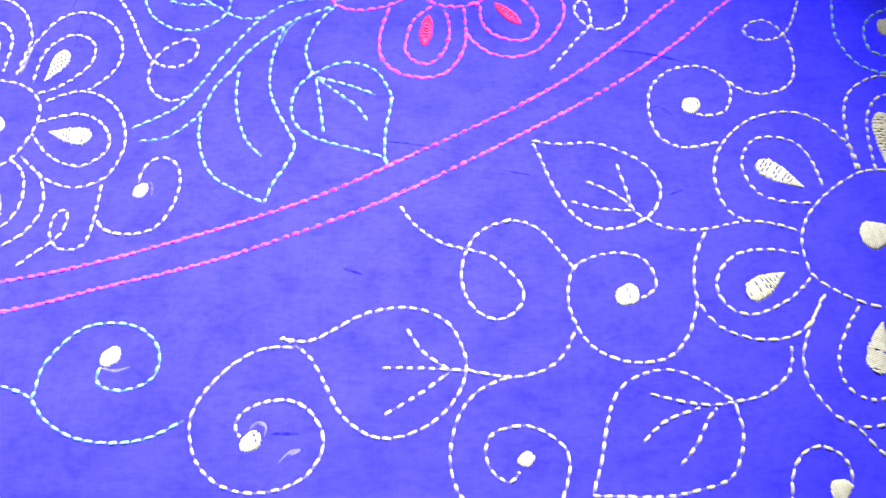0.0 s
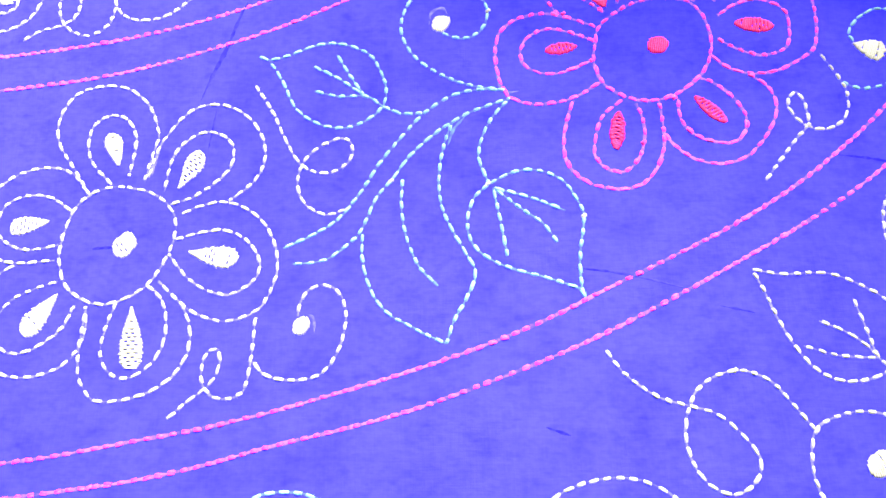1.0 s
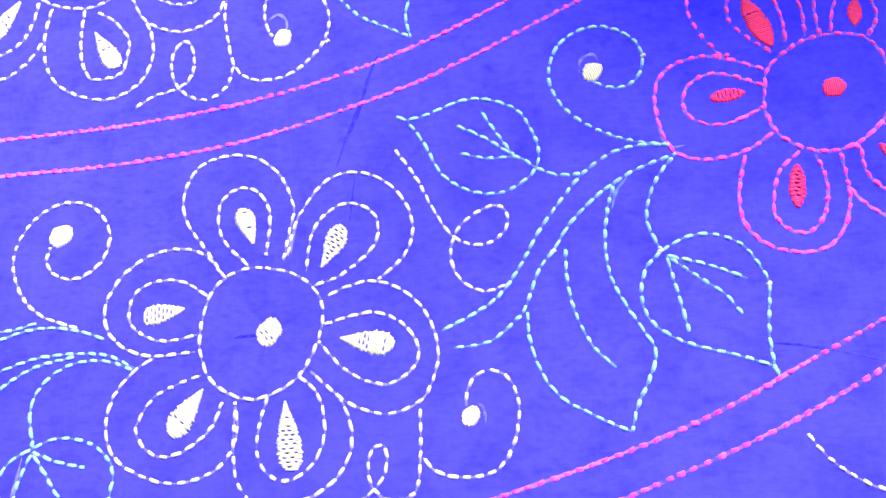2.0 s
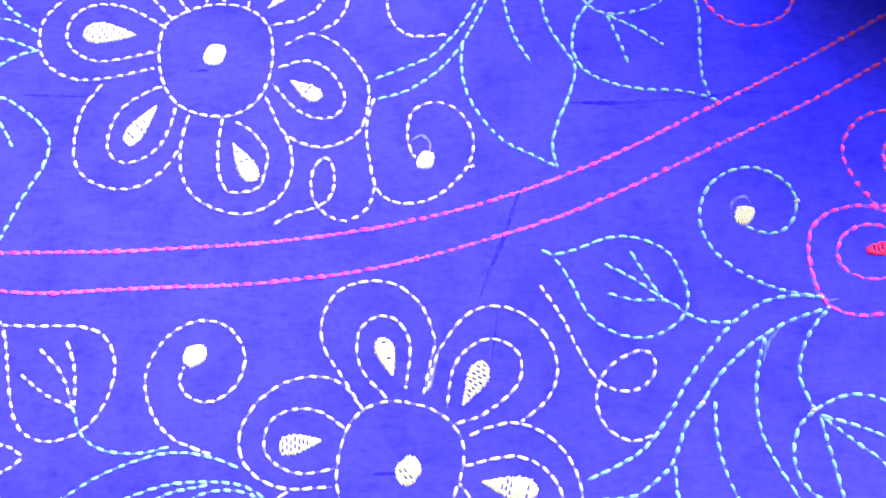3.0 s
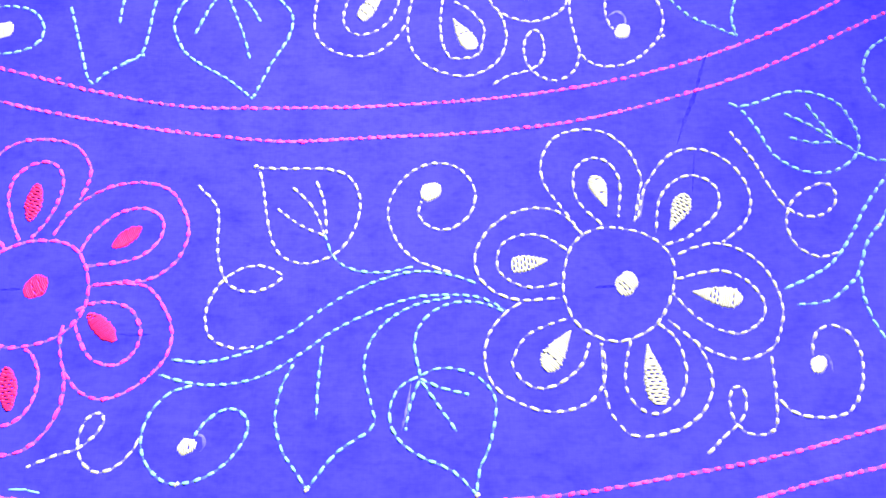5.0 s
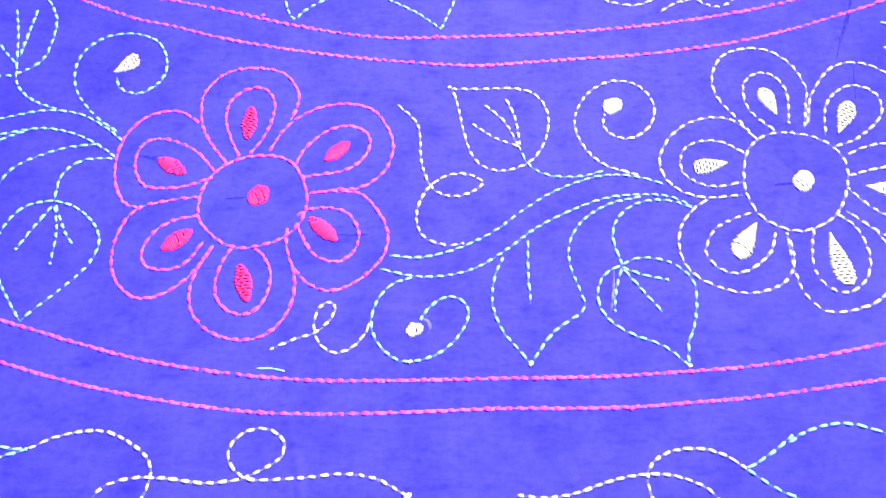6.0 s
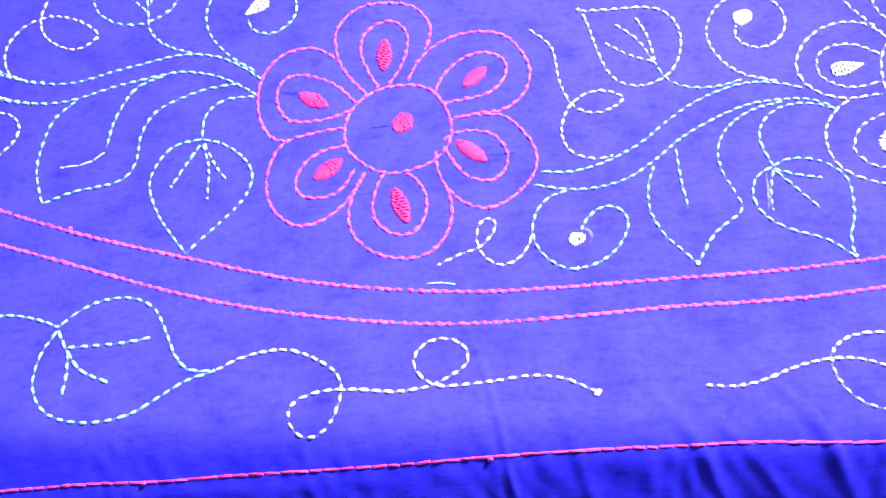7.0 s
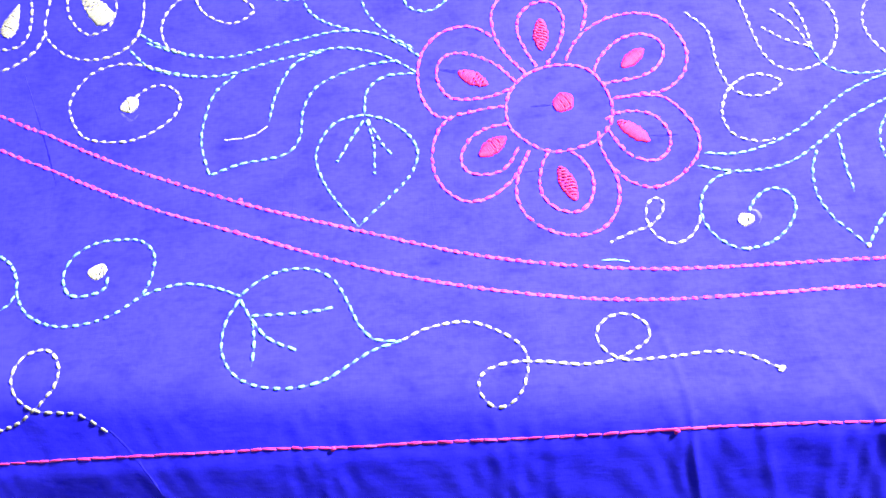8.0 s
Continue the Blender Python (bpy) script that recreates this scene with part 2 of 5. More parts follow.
def run(p, pitch=0.0050, fill=0.70, wide=0.00130, rng=random):
    """Running stitches along the line p, a little uneven as by hand."""
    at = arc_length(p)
    total, s, out = at[-1], rng.uniform(0, 0.0008), []
    swing = rng.uniform(0, 6)
    while s < total - 0.0012:
        step = pitch * rng.uniform(0.84, 1.16)
        e = min(s + step * min(max(0.95, fill), fill + 0.10 * math.sin(s * 55 + swing) + rng.uniform(-0.06, 0.06)), total)
        ax, bx = np.interp([s, e], at, p[:, 0])
        ay, by = np.interp([s, e], at, p[:, 1])
        tilt = rng.uniform(-0.00022, 0.00022)
        length = max(math.hypot(bx - ax, by - ay), 1e-5)
        nx, ny = -(by - ay) / length * tilt, (bx - ax) / length * tilt
        out.append((ax - nx, ay - ny, bx + nx, by + ny, wide * rng.uniform(0.85, 1.15)))
        s += step
    return out


def plied(stitches, rng=random):
    """Each stitch as two strands that lie loosely twisted side by side."""
    out = []
    for ax, ay, bx, by, w in stitches:
        length = max(math.hypot(bx - ax, by - ay), 1e-5)
        nx, ny = -(by - ay) / length * w, (bx - ax) / length * w
        for side in (-1, 1):
            i, j = side * rng.uniform(0.02, 0.24), side * rng.uniform(0.02, 0.24)
            k, q = rng.uniform(-0.10, 0.06), rng.uniform(-0.06, 0.10)
            out.append((ax + nx * i + (bx - ax) * k, ay + ny * i + (by - ay) * k, bx + nx * j + (bx - ax) * q, by + ny * j + (by - ay) * q,
                        w * rng.uniform(0.54, 0.74), 0.7, rng.uniform(0.0, 0.00012)))
    return out


current = {"name": "", "label": "", "ob": None}


def motif(name, label):
    """Begins an embroidered motif; its first seam is the motif itself, and the rest are parts of it."""
    current.update(name=name, label=label, ob=None)
    return current


def sewn(m, name, me):
    if m["ob"] is None:
        me.name = m["name"]
        m["ob"] = tagged(new(m["name"], me), m["label"])
        m["ob"].parent = sheet
        return m["ob"]
    ob = new(name, me)
    ob.parent = m["ob"]
    return ob


PITCH = {"ring": 0.0050, "petal_outline": 0.0049, "vine": 0.0043, "tendril": 0.0044, "curl": 0.0045}


def sew(m, name, thread, knots, closed=False):
    p = spline(knots, closed)
    pitch = PITCH.get(name, 0.0046)
    stitches = plied(run(p, pitch, 0.64, 0.00158)) if thread is PINK else run(p, pitch, 0.74, 0.00138)
    return sewn(m, name, stitched_mesh(name, stitches, thread, p, 0.0012 if thread is PINK else 0.0008))


def trace(m, name, thread, knots, wide=0.0013):
    return sewn(m, name, stitched_mesh(name, [], CHALK[thread], spline(knots), wide))


def strand(m, name, thread, knots):
    """A long loose thread laid on the cloth."""
    return sewn(m, name, stitched_mesh(name, run(spline(knots), 0.0062, 1.12, 0.0009), thread))


def satin(points, half, axis, side, rng, holes=0.4, rough=0.10):
    """Rows of short crosswise threads that fill a shape of that half-width at each point of its axis."""
    out = []
    for k, (c, w) in enumerate(zip(points, half)):
        if w < 0.0003:
            continue
        w = w * rng.uniform(1 - rough, 1 + rough)
        slant = axis * 0.00035
        a, b = c - side * w - slant, c + side * w + slant
        gap = 0.00027 / w
        shift = 0.14 * ((k // 2) % 2) - 0.07
        cuts = [(0, 1)] if w < 0.0017 else [(0, 0.48 + shift - gap), (0.48 + shift + gap, 1)] if w < 0.0032 else [(0, 0.33 + shift - gap), (0.33 + shift + gap, 0.66 + shift - gap), (0.66 + shift + gap, 1)]
        for u, v in cuts if k % 2 and rng.random() < holes else [(0, 1)]:
            q0, q1 = a + (b - a) * u, a + (b - a) * v
            out.append((q0[0], q0[1], q1[0], q1[1], 0.00115 * rng.uniform(0.92, 1.08), 0.55, 0.0002))
    return out


def eye(m, name, thread, tip, foot, width):
    """A satin-stitched drop, pointed at its tip."""
    a, b = np.array(tip) / 1000, np.array(foot) / 1000
    length = np.hypot(*(b - a))
    axis = (b - a) / length
    side = np.array((-axis[1], axis[0]))
    u = np.arange(0.03, 0.985, 0.00074 / length)
    thread = RED if thread is PINK else thread
    f = np.sin(math.pi * u) ** 0.55 if thread is RED else u ** 0.85 * np.sqrt(1 - u ** 3.5)
    half = f / f.max() * width / 2000
    return sewn(m, name, stitched_mesh(name, satin(a + (b - a) * u[:, None], half, axis, side, random, random.choice((0.2, 0.55, 0.95))), thread))


def dot(m, name, thread, centre, radius):
    thread = RED if thread is PINK else thread
    c, r = np.array(centre) / 1000, radius / 1000
    turn, lean, swing = random.uniform(-0.1, 0.9), random.uniform(-0.16, 0.16), random.uniform(0, 6)
    s = np.linspace(-0.93, 0.93, max(5, round(1.86 * r / 0.00068)))
    axis, side = np.array((math.cos(turn), math.sin(turn))), np.array((-math.sin(turn), math.cos(turn)))
    half = 0.93 * r * (1 - s ** 2) ** 0.42 * (1 + lean * s + 0.08 * np.sin(4 * s + swing))
    return sewn(m, name, stitched_mesh(name, satin(c + axis * r * s[:, None], half, axis, side, random, 0.08, 0.035), thread))


def knot(thread, centre, radius):
    """A small lump where a thread is tied off."""
    c, r = np.array(centre) / 1000, radius / 1000
    turns = [(c[0] - r * math.cos(a), c[1] - r * math.sin(a), c[0] + r * math.cos(a), c[1] + r * math.sin(a), r * 1.1, 0.7, 0.0003) for a in (0.2, 0.6, 1.0)]
    ob = tagged(new("thread_knot", stitched_mesh("thread_knot", turns, thread)), "small knotted thread end")
    ob.parent = sheet


# flat strip coloured dark for crease shade and smudges; no fold is modelled
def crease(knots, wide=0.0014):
    ob = tagged(new("crease_line", stitched_mesh("crease_line", [], CREASE_TONE, spline(knots), wide)), "thin dark blue strip with crease shade and smudges painted in")
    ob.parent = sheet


m = motif("embroidered_flower", "white thread flower with six double-outlined petals, stitched on blue cloth")
sew(m, "ring", WHITE, [(-1.7, 23.2), (-9.6, 23.1), (-16.0, 20.5), (-22.1, 13.8), (-25.4, -1.7), (-22.1, -14.1), (-16.6, -19.4), (-9.2, -22.8), (-1.0, -22.6), (10.0, -16.9), (16.9, -6.2), (19.8, 6.0), (16.5, 14.6), (9.0, 20.4)], closed=True)
dot(m, "centre_dot", WHITE, (0.1, -0.1), 4.8)
sew(m, "petal_outline", WHITE, [(-16.0, 19.8), (-23.6, 31.1), (-31.3, 42.6), (-32.1, 52.7), (-26.9, 62.5), (-17.0, 66.4), (-5.9, 65.6), (4.1, 58.0), (9.3, 45.4), (7.7, 36.7), (5.3, 25.6)])
sew(m, "petal_inner_outline", WHITE, [(-7.5, 24.2), (-16.0, 32.8), (-19.1, 40.7), (-17.7, 49.5), (-10.5, 53.9), (-3.4, 51.2), (0.4, 42.7), (-1.2, 27.5)])
eye(m, "petal_eye", WHITE, (-5.8, 31.7), (-10.3, 45.9), 7.3)
sew(m, "petal_outline", WHITE, [(6.8, 27.0), (9.4, 37.7), (14.1, 46.2), (21.7, 54.5), (31.5, 57.2), (42.3, 53.7), (50.7, 44.6), (53.2, 33.5), (49.2, 24.1), (39.7, 16.3)])
sew(m, "petal_inner_outline", WHITE, [(16.5, 15.6), (27.1, 19.2), (38.7, 28.7), (40.5, 36.6), (37.8, 42.3), (29.2, 45.5), (20.6, 41.3), (15.7, 34.0), (13.7, 21.1)])
eye(m, "petal_eye", WHITE, (19.2, 21.9), (27.5, 36.9), 7.8)
trace(m, "chalk_smear", WHITE, [(7.8, 27.5), (10.2, 39.8), (11.9, 43.4)])
sew(m, "petal_outline", WHITE, [(20.8, 11.2), (29.2, 14.8), (39.7, 15.9), (51.1, 10.3), (58.1, 0.5), (60.3, -10.7), (57.6, -20.5), (52.6, -27.0), (41.6, -30.3), (29.6, -26.8), (21.4, -20.5), (15.1, -14.6)])
sew(m, "petal_inner_outline", WHITE, [(19.9, 1.4), (29.2, 3.8), (38.6, 4.8), (47.8, 0.6), (53.2, -7.3), (52.1, -14.3), (43.6, -20.1), (34.5, -18.8), (26.3, -13.8), (21.1, -8.1), (17.9, -4.2)])
eye(m, "petal_eye", WHITE, (25.6, -3.6), (44.7, -7.0), 8.9)
sew(m, "petal_outline", WHITE, [(-11.6, -25.6), (-11.8, -38.2), (-10.3, -49.5), (-4.9, -57.0), (0.1, -58.7), (10.8, -57.4), (21.3, -52.8), (27.9, -44.8), (29.5, -36.4), (28.0, -29.6), (25.1, -23.8)])
sew(m, "petal_inner_outline", WHITE, [(0.0, -22.3), (-2.6, -30.9), (-3.6, -40.5), (-0.6, -47.1), (5.5, -50.6), (12.3, -48.7), (18.0, -42.4), (20.1, -34.0), (18.4, -24.3), (14.2, -18.5), (10.6, -16.3)])
eye(m, "petal_eye", WHITE, (6.0, -24.0), (8.7, -47.8), 8.8)
sew(m, "petal_outline", WHITE, [(-41.8, -7.3), (-48.4, -11.1), (-55.8, -20.3), (-57.4, -32.0), (-53.3, -40.9), (-43.4, -47.0), (-33.1, -49.7), (-23.3, -48.5), (-15.7, -44.6), (-12.1, -39.1), (-10.6, -32.5), (-11.8, -23.6)])
sew(m, "petal_inner_outline", WHITE, [(-24.2, -14.0), (-32.3, -16.6), (-41.2, -21.1), (-46.0, -28.7), (-46.8, -32.6), (-42.4, -38.6), (-36.1, -41.1), (-28.2, -38.9), (-19.7, -32.0), (-16.3, -23.4)])
eye(m, "petal_eye", WHITE, (-23.2, -18.7), (-34.4, -34.0), 8.8)
sew(m, "petal_outline", WHITE, [(-17.3, 21.4), (-23.5, 28.9), (-32.3, 32.1), (-44.2, 30.3), (-54.6, 23.3), (-60.6, 13.0), (-59.8, 4.5), (-54.5, -2.1), (-43.6, -6.4), (-26.8, -5.7)])
sew(m, "petal_inner_outline", WHITE, [(-22.7, 13.9), (-31.6, 19.7), (-40.3, 20.7), (-48.7, 17.6), (-51.8, 10.3), (-49.8, 3.9), (-42.0, -0.7), (-34.5, -1.2), (-26.2, 0.4)])
eye(m, "petal_eye", WHITE, (-30.4, 9.9), (-46.5, 7.7), 7.3)
m = motif("embroidered_flower", "pink thread flower with six double-outlined petals, stitched on blue cloth")
sew(m, "ring", PINK, [(185.2, 79.3), (187.1, 86.0), (194.3, 92.5), (203.4, 97.0), (215.4, 98.5), (224.7, 96.3), (229.9, 89.0), (231.7, 78.5), (229.3, 69.5), (225.2, 63.5), (215.1, 55.9), (203.4, 53.4), (193.6, 56.2), (187.1, 61.5), (184.0, 70.3)], closed=True)
dot(m, "centre_dot", PINK, (210.1, 77.5), 4.1)
sew(m, "petal_outline", PINK, [(186.1, 86.1), (174.9, 90.4), (164.6, 92.8), (153.7, 90.4), (146.7, 84.5), (144.8, 75.5), (145.9, 65.2), (149.3, 57.2), (158.2, 53.2), (168.5, 53.6), (177.1, 56.3), (186.1, 61.8)])
sew(m, "petal_inner_outline", PINK, [(185.2, 79.7), (174.2, 84.2), (165.9, 85.7), (158.2, 82.4), (154.9, 75.8), (156.8, 69.6), (163.8, 66.1), (172.1, 66.6), (183.6, 71.4)])
eye(m, "petal_eye", PINK, (177.6, 77.5), (164.5, 76.2), 5.2)
sew(m, "petal_outline", PINK, [(174.8, 54.2), (171.6, 44.6), (170.1, 36.1), (171.4, 27.5), (177.5, 20.8), (186.0, 17.7), (196.0, 17.9), (203.7, 23.3), (208.4, 33.5), (209.0, 43.2), (208.2, 54.1)])
sew(m, "petal_inner_outline", PINK, [(194.3, 54.0), (186.3, 47.9), (182.6, 38.5), (181.9, 31.0), (186.2, 25.5), (193.0, 24.4), (198.8, 29.9), (201.5, 38.3), (201.3, 45.8), (199.2, 52.5)])
eye(m, "petal_eye", PINK, (192.5, 49.0), (189.9, 33.0), 6.2)
sew(m, "petal_outline", PINK, [(209.0, 39.9), (213.8, 33.5), (220.8, 28.5), (230.3, 26.8), (240.4, 30.0), (249.2, 39.3), (254.0, 49.9), (251.9, 58.4), (244.8, 64.5)])
sew(m, "petal_inner_outline", PINK, [(215.9, 54.1), (216.1, 45.7), (219.9, 39.7), (227.1, 36.1), (235.7, 35.5), (240.7, 40.5), (241.2, 47.6), (236.0, 56.1), (229.9, 61.1), (225.7, 62.8)])
eye(m, "petal_eye", PINK, (222.6, 55.1), (233.8, 43.5), 5.5)
sew(m, "petal_outline", PINK, [(230.8, 72.8), (237.3, 67.1), (246.0, 64.5), (256.2, 65.7), (266.0, 70.6), (272.5, 75.6), (275.0, 84.5), (275.2, 97.4), (272.7, 108.0), (262.8, 113.3), (248.1, 109.2), (237.8, 101.3)])
sew(m, "petal_inner_outline", PINK, [(234.3, 80.0), (242.8, 74.9), (251.5, 72.6), (261.0, 75.6), (263.9, 84.4), (262.4, 93.4), (252.5, 97.8), (242.9, 95.3), (235.4, 90.4)])
eye(m, "petal_eye", PINK, (241.9, 87.1), (257.8, 85.2), 6.8)
sew(m, "petal_outline", PINK, [(171.1, 92.0), (165.0, 100.7), (161.2, 109.6), (161.7, 117.4), (166.7, 124.6), (173.5, 128.3), (182.0, 129.2), (190.1, 126.7), (198.5, 119.8), (202.7, 109.7), (202.6, 98.1)])
sew(m, "petal_inner_outline", PINK, [(189.5, 92.6), (181.2, 99.2), (175.9, 105.9), (175.7, 113.2), (178.9, 118.4), (185.0, 120.5), (191.8, 116.6), (194.6, 108.3), (195.3, 101.7), (195.0, 96.3)])
eye(m, "petal_eye", PINK, (189.8, 94.7), (182.2, 114.6), 8.2)
sew(m, "petal_outline", PINK, [(207.8, 98.1), (208.3, 112.9), (217.2, 124.6), (229.6, 126.3), (239.2, 118.4), (241.0, 106.1), (234.4, 96.9)])
sew(m, "petal_inner_outline", PINK, [(212.3, 99.5), (215.0, 110.0), (221.3, 115.7), (228.4, 112.8), (230.3, 104.3), (225.8, 96.9)])
eye(m, "petal_eye", PINK, (221.2, 101.3), (223.6, 111.4), 5.5)
m = motif("embroidered_leaf", "aqua-tinted white thread leaf with three veins, outlined on blue cloth")
sew(m, "leaf_outline", AQUA, [(48.6, 77.4), (53.6, 75.8), (62.4, 77.9), (71.2, 81.3), (81.1, 82.1), (92.7, 77.8), (97.7, 71.2), (100.8, 62.0), (99.5, 54.3), (93.3, 48.6), (84.7, 45.5), (74.2, 47.3), (64.8, 54.0), (58.8, 66.3), (52.9, 75.4)])
sew(m, "vein", AQUA, [(80.8, 77.1), (84.8, 70.0), (91.7, 59.3)])
sew(m, "vein", AQUA, [(71.3, 72.2), (81.4, 66.8), (91.7, 59.3)])
sew(m, "vein", AQUA, [(72.0, 61.5), (82.1, 58.9), (92.8, 58.8), (99.5, 54.3)])
sew(m, "stalk", AQUA, [(99.5, 54.3), (106.0, 51.1), (115.4, 50.9)])
m = motif("embroidered_tendril", "white thread tendril with a looped end on blue cloth")
sew(m, "tendril", WHITE, [(47.5, 65.0), (55.2, 53.2), (61.2, 40.6), (68.2, 29.9), (78.6, 26.8), (87.1, 32.3), (86.9, 39.4), (81.3, 40.9), (71.6, 35.5), (67.6, 29.3), (66.5, 21.9), (69.8, 14.3), (77.8, 10.0), (86.1, 12.2)])
m = motif("embroidered_stem", "aqua-tinted white thread double stem curving between two flowers")
sew(m, "stem_line", AQUA, [(62.1, -2.8), (72.4, 1.7), (82.9, 8.3), (91.6, 19.2), (98.5, 30.4), (107.5, 41.6), (116.5, 51.2), (127.5, 58.1), (138.1, 60.2), (148.5, 59.5)])
sew(m, "stem_line", AQUA, [(66.0, -9.1), (78.1, -7.8), (87.5, -1.3), (91.8, 3.6), (97.6, 16.7), (103.1, 23.0), (110.0, 32.8), (119.9, 41.8), (128.7, 47.7), (137.4, 51.9), (150.2, 56.0)])
m = motif("embroidered_leaf", "long aqua-tinted white thread leaf with one curved vein")
sew(m, "leaf_outline", AQUA, [(92.3, 2.5), (92.5, -8.6), (96.3, -20.7), (102.6, -28.7), (108.2, -31.9), (115.5, -36.0), (123.7, -39.8)])
sew(m, "leaf_outline", AQUA, [(126.9, 46.1), (123.7, 37.2), (121.6, 24.5), (122.6, 11.9), (127.6, 0.3), (133.4, -10.0), (134.9, -15.1), (131.1, -23.6), (126.4, -31.9), (123.7, -39.8)])
sew(m, "vein", AQUA, [(107.5, 23.8), (107.1, 12.9), (108.7, 1.5), (113.7, -10.9), (120.9, -18.6)])
trace(m, "chalk_smear", AQUA, [(125.3, 37.1), (127.5, 43.4), (131.9, 48.6)])
m = motif("embroidered_leaf", "heart-shaped aqua-tinted white thread leaf with three veins")
sew(m, "stalk", AQUA, [(149.1, 55.0), (143.3, 48.8), (138.8, 40.4), (137.1, 30.9), (140.9, 20.7)])
sew(m, "leaf_outline", AQUA, [(140.9, 20.7), (135.0, 15.2), (132.1, 6.2), (134.1, -3.1), (141.3, -9.5), (150.6, -13.4), (161.7, -16.6), (173.5, -21.1), (174.3, -24.4)])
sew(m, "leaf_outline", AQUA, [(140.9, 20.7), (150.0, 25.1), (159.2, 25.6), (168.7, 21.4), (173.6, 13.8), (176.0, 7.0), (173.9, -5.5), (173.2, -14.3), (173.6, -23.1)])
sew(m, "vein", AQUA, [(142.3, 18.9), (144.2, 8.4), (146.8, -7.9)])
sew(m, "vein", AQUA, [(143.3, 18.2), (153.3, 9.9), (160.6, 4.4), (165.5, -3.0)])
sew(m, "vein", AQUA, [(142.3, 18.9), (155.9, 14.9), (169.1, 9.3)])
m = motif("embroidered_spiral", "white thread spiral ending in a satin-stitched dot")
sew(m, "curl", WHITE, [(53.3, -45.1), (59.1, -50.5), (69.6, -51.9), (78.3, -49.9), (84.4, -41.9), (87.0, -29.8), (84.5, -21.0), (78.7, -17.3), (72.7, -19.0), (69.5, -24.1), (69.0, -28.9)])
dot(m, "curl_dot", WHITE, (70.4, -32.4), 3.3)
trace(m, "pencil_curl", WHITE, [(71.7, -28.1), (74.8, -29.6), (75.4, -34.9)])
m = motif("embroidered_tendril", "white thread tendril with a narrow loop beneath a flower")
sew(m, "tendril", WHITE, [(53.1, -29.0), (52.8, -41.3), (51.3, -54.1), (47.5, -57.6), (40.8, -57.8), (35.9, -53.4), (34.8, -47.0), (36.7, -40.9), (40.6, -41.1), (41.1, -47.3), (37.8, -53.5), (31.2, -58.6), (24.2, -64.9)])
m = motif("embroidered_spiral", "aqua-tinted white thread spiral with a satin dot beside the pink flower")
sew(m, "curl", AQUA, [(148.5, 59.5), (134.1, 62.3), (122.0, 67.7), (111.9, 75.8), (106.8, 86.5), (108.6, 96.8), (113.8, 103.5), (122.8, 107.5), (131.5, 106.8), (139.7, 101.3), (142.3, 94.1), (139.4, 86.2), (132.7, 82.8), (125.4, 84.5), (122.4, 86.9)])
dot(m, "curl_dot", WHITE, (123.2, 89.8), 3.8)
trace(m, "chalk_smear", WHITE, [(144.8, 73.2), (145.9, 63.0), (148.8, 58.8), (154.3, 59.0)])
trace(m, "pencil_curl", WHITE, [(118.3, 89.5), (119.3, 94.8), (123.8, 96.8), (126.1, 93.5)])
m = motif("embroidered_spiral", "aqua-tinted white thread spiral with a long satin dot")
sew(m, "curl", AQUA, [(281.1, 60.7), (287.8, 57.8), (297.2, 59.1), (306.4, 64.7), (312.5, 74.9), (313.0, 85.2), (308.4, 92.4), (300.2, 93.4), (292.1, 88.6), (287.5, 82.1), (290.1, 77.0)])
eye(m, "curl_dot", WHITE, (288.5, 77.5), (301.1, 73.4), 9.4)
m = motif("embroidered_tendril", "white thread tendril with a small loop beneath the pink flower")
sew(m, "tendril", WHITE, [(245.4, 19.7), (251.9, 27.6), (259.8, 36.8), (265.0, 42.2), (265.4, 47.4), (264.6, 53.4), (261.6, 56.3), (258.4, 52.3), (259.2, 47.5), (263.9, 42.2), (270.2, 40.2), (277.3, 42.6), (281.7, 48.6), (282.5, 55.8), (281.1, 60.7), (278.0, 66.9), (274.4, 73.1)])
m = motif("embroidered_leaf", "pointed white thread leaf with three veins and a stalk")
sew(m, "leaf_outline", WHITE, [(235.1, -14.6), (245.7, -16.6), (261.2, -16.3), (272.6, -20.5), (282.5, -27.1), (286.7, -36.1), (285.0, -43.7), (279.6, -49.8), (270.0, -54.0), (259.8, -54.4), (252.2, -50.6), (247.1, -44.4), (242.1, -34.2), (238.2, -22.5), (235.5, -15.9)])
sew(m, "vein", WHITE, [(269.7, -25.7), (272.1, -36.0), (274.3, -46.0), (278.4, -50.5)])
sew(m, "vein", WHITE, [(256.0, -33.7), (263.8, -37.1), (270.3, -41.5), (274.3, -46.0)])
sew(m, "vein", WHITE, [(249.0, -42.4), (260.6, -45.8), (274.3, -46.8)])
sew(m, "stalk", WHITE, [(278.5, -49.8), (285.9, -54.0), (295.9, -55.5), (304.0, -54.9), (319.5, -51.8), (330.9, -53.0), (340.7, -56.1)])
m = motif("embroidered_spiral", "white thread spiral with a satin dot and looped tendril")
sew(m, "curl", WHITE, [(314.5, -15.8), (301.5, -18.5), (293.4, -16.6), (288.1, -11.2), (286.4, -1.7), (288.2, 9.5), (295.6, 18.0), (303.5, 21.0), (312.5, 21.7), (319.7, 18.3), (323.9, 13.2), (323.5, 6.4), (320.4, -0.2), (313.7, -3.0), (306.9, -2.5)])
dot(m, "curl_dot", WHITE, (305.1, 1.9), 4.2)
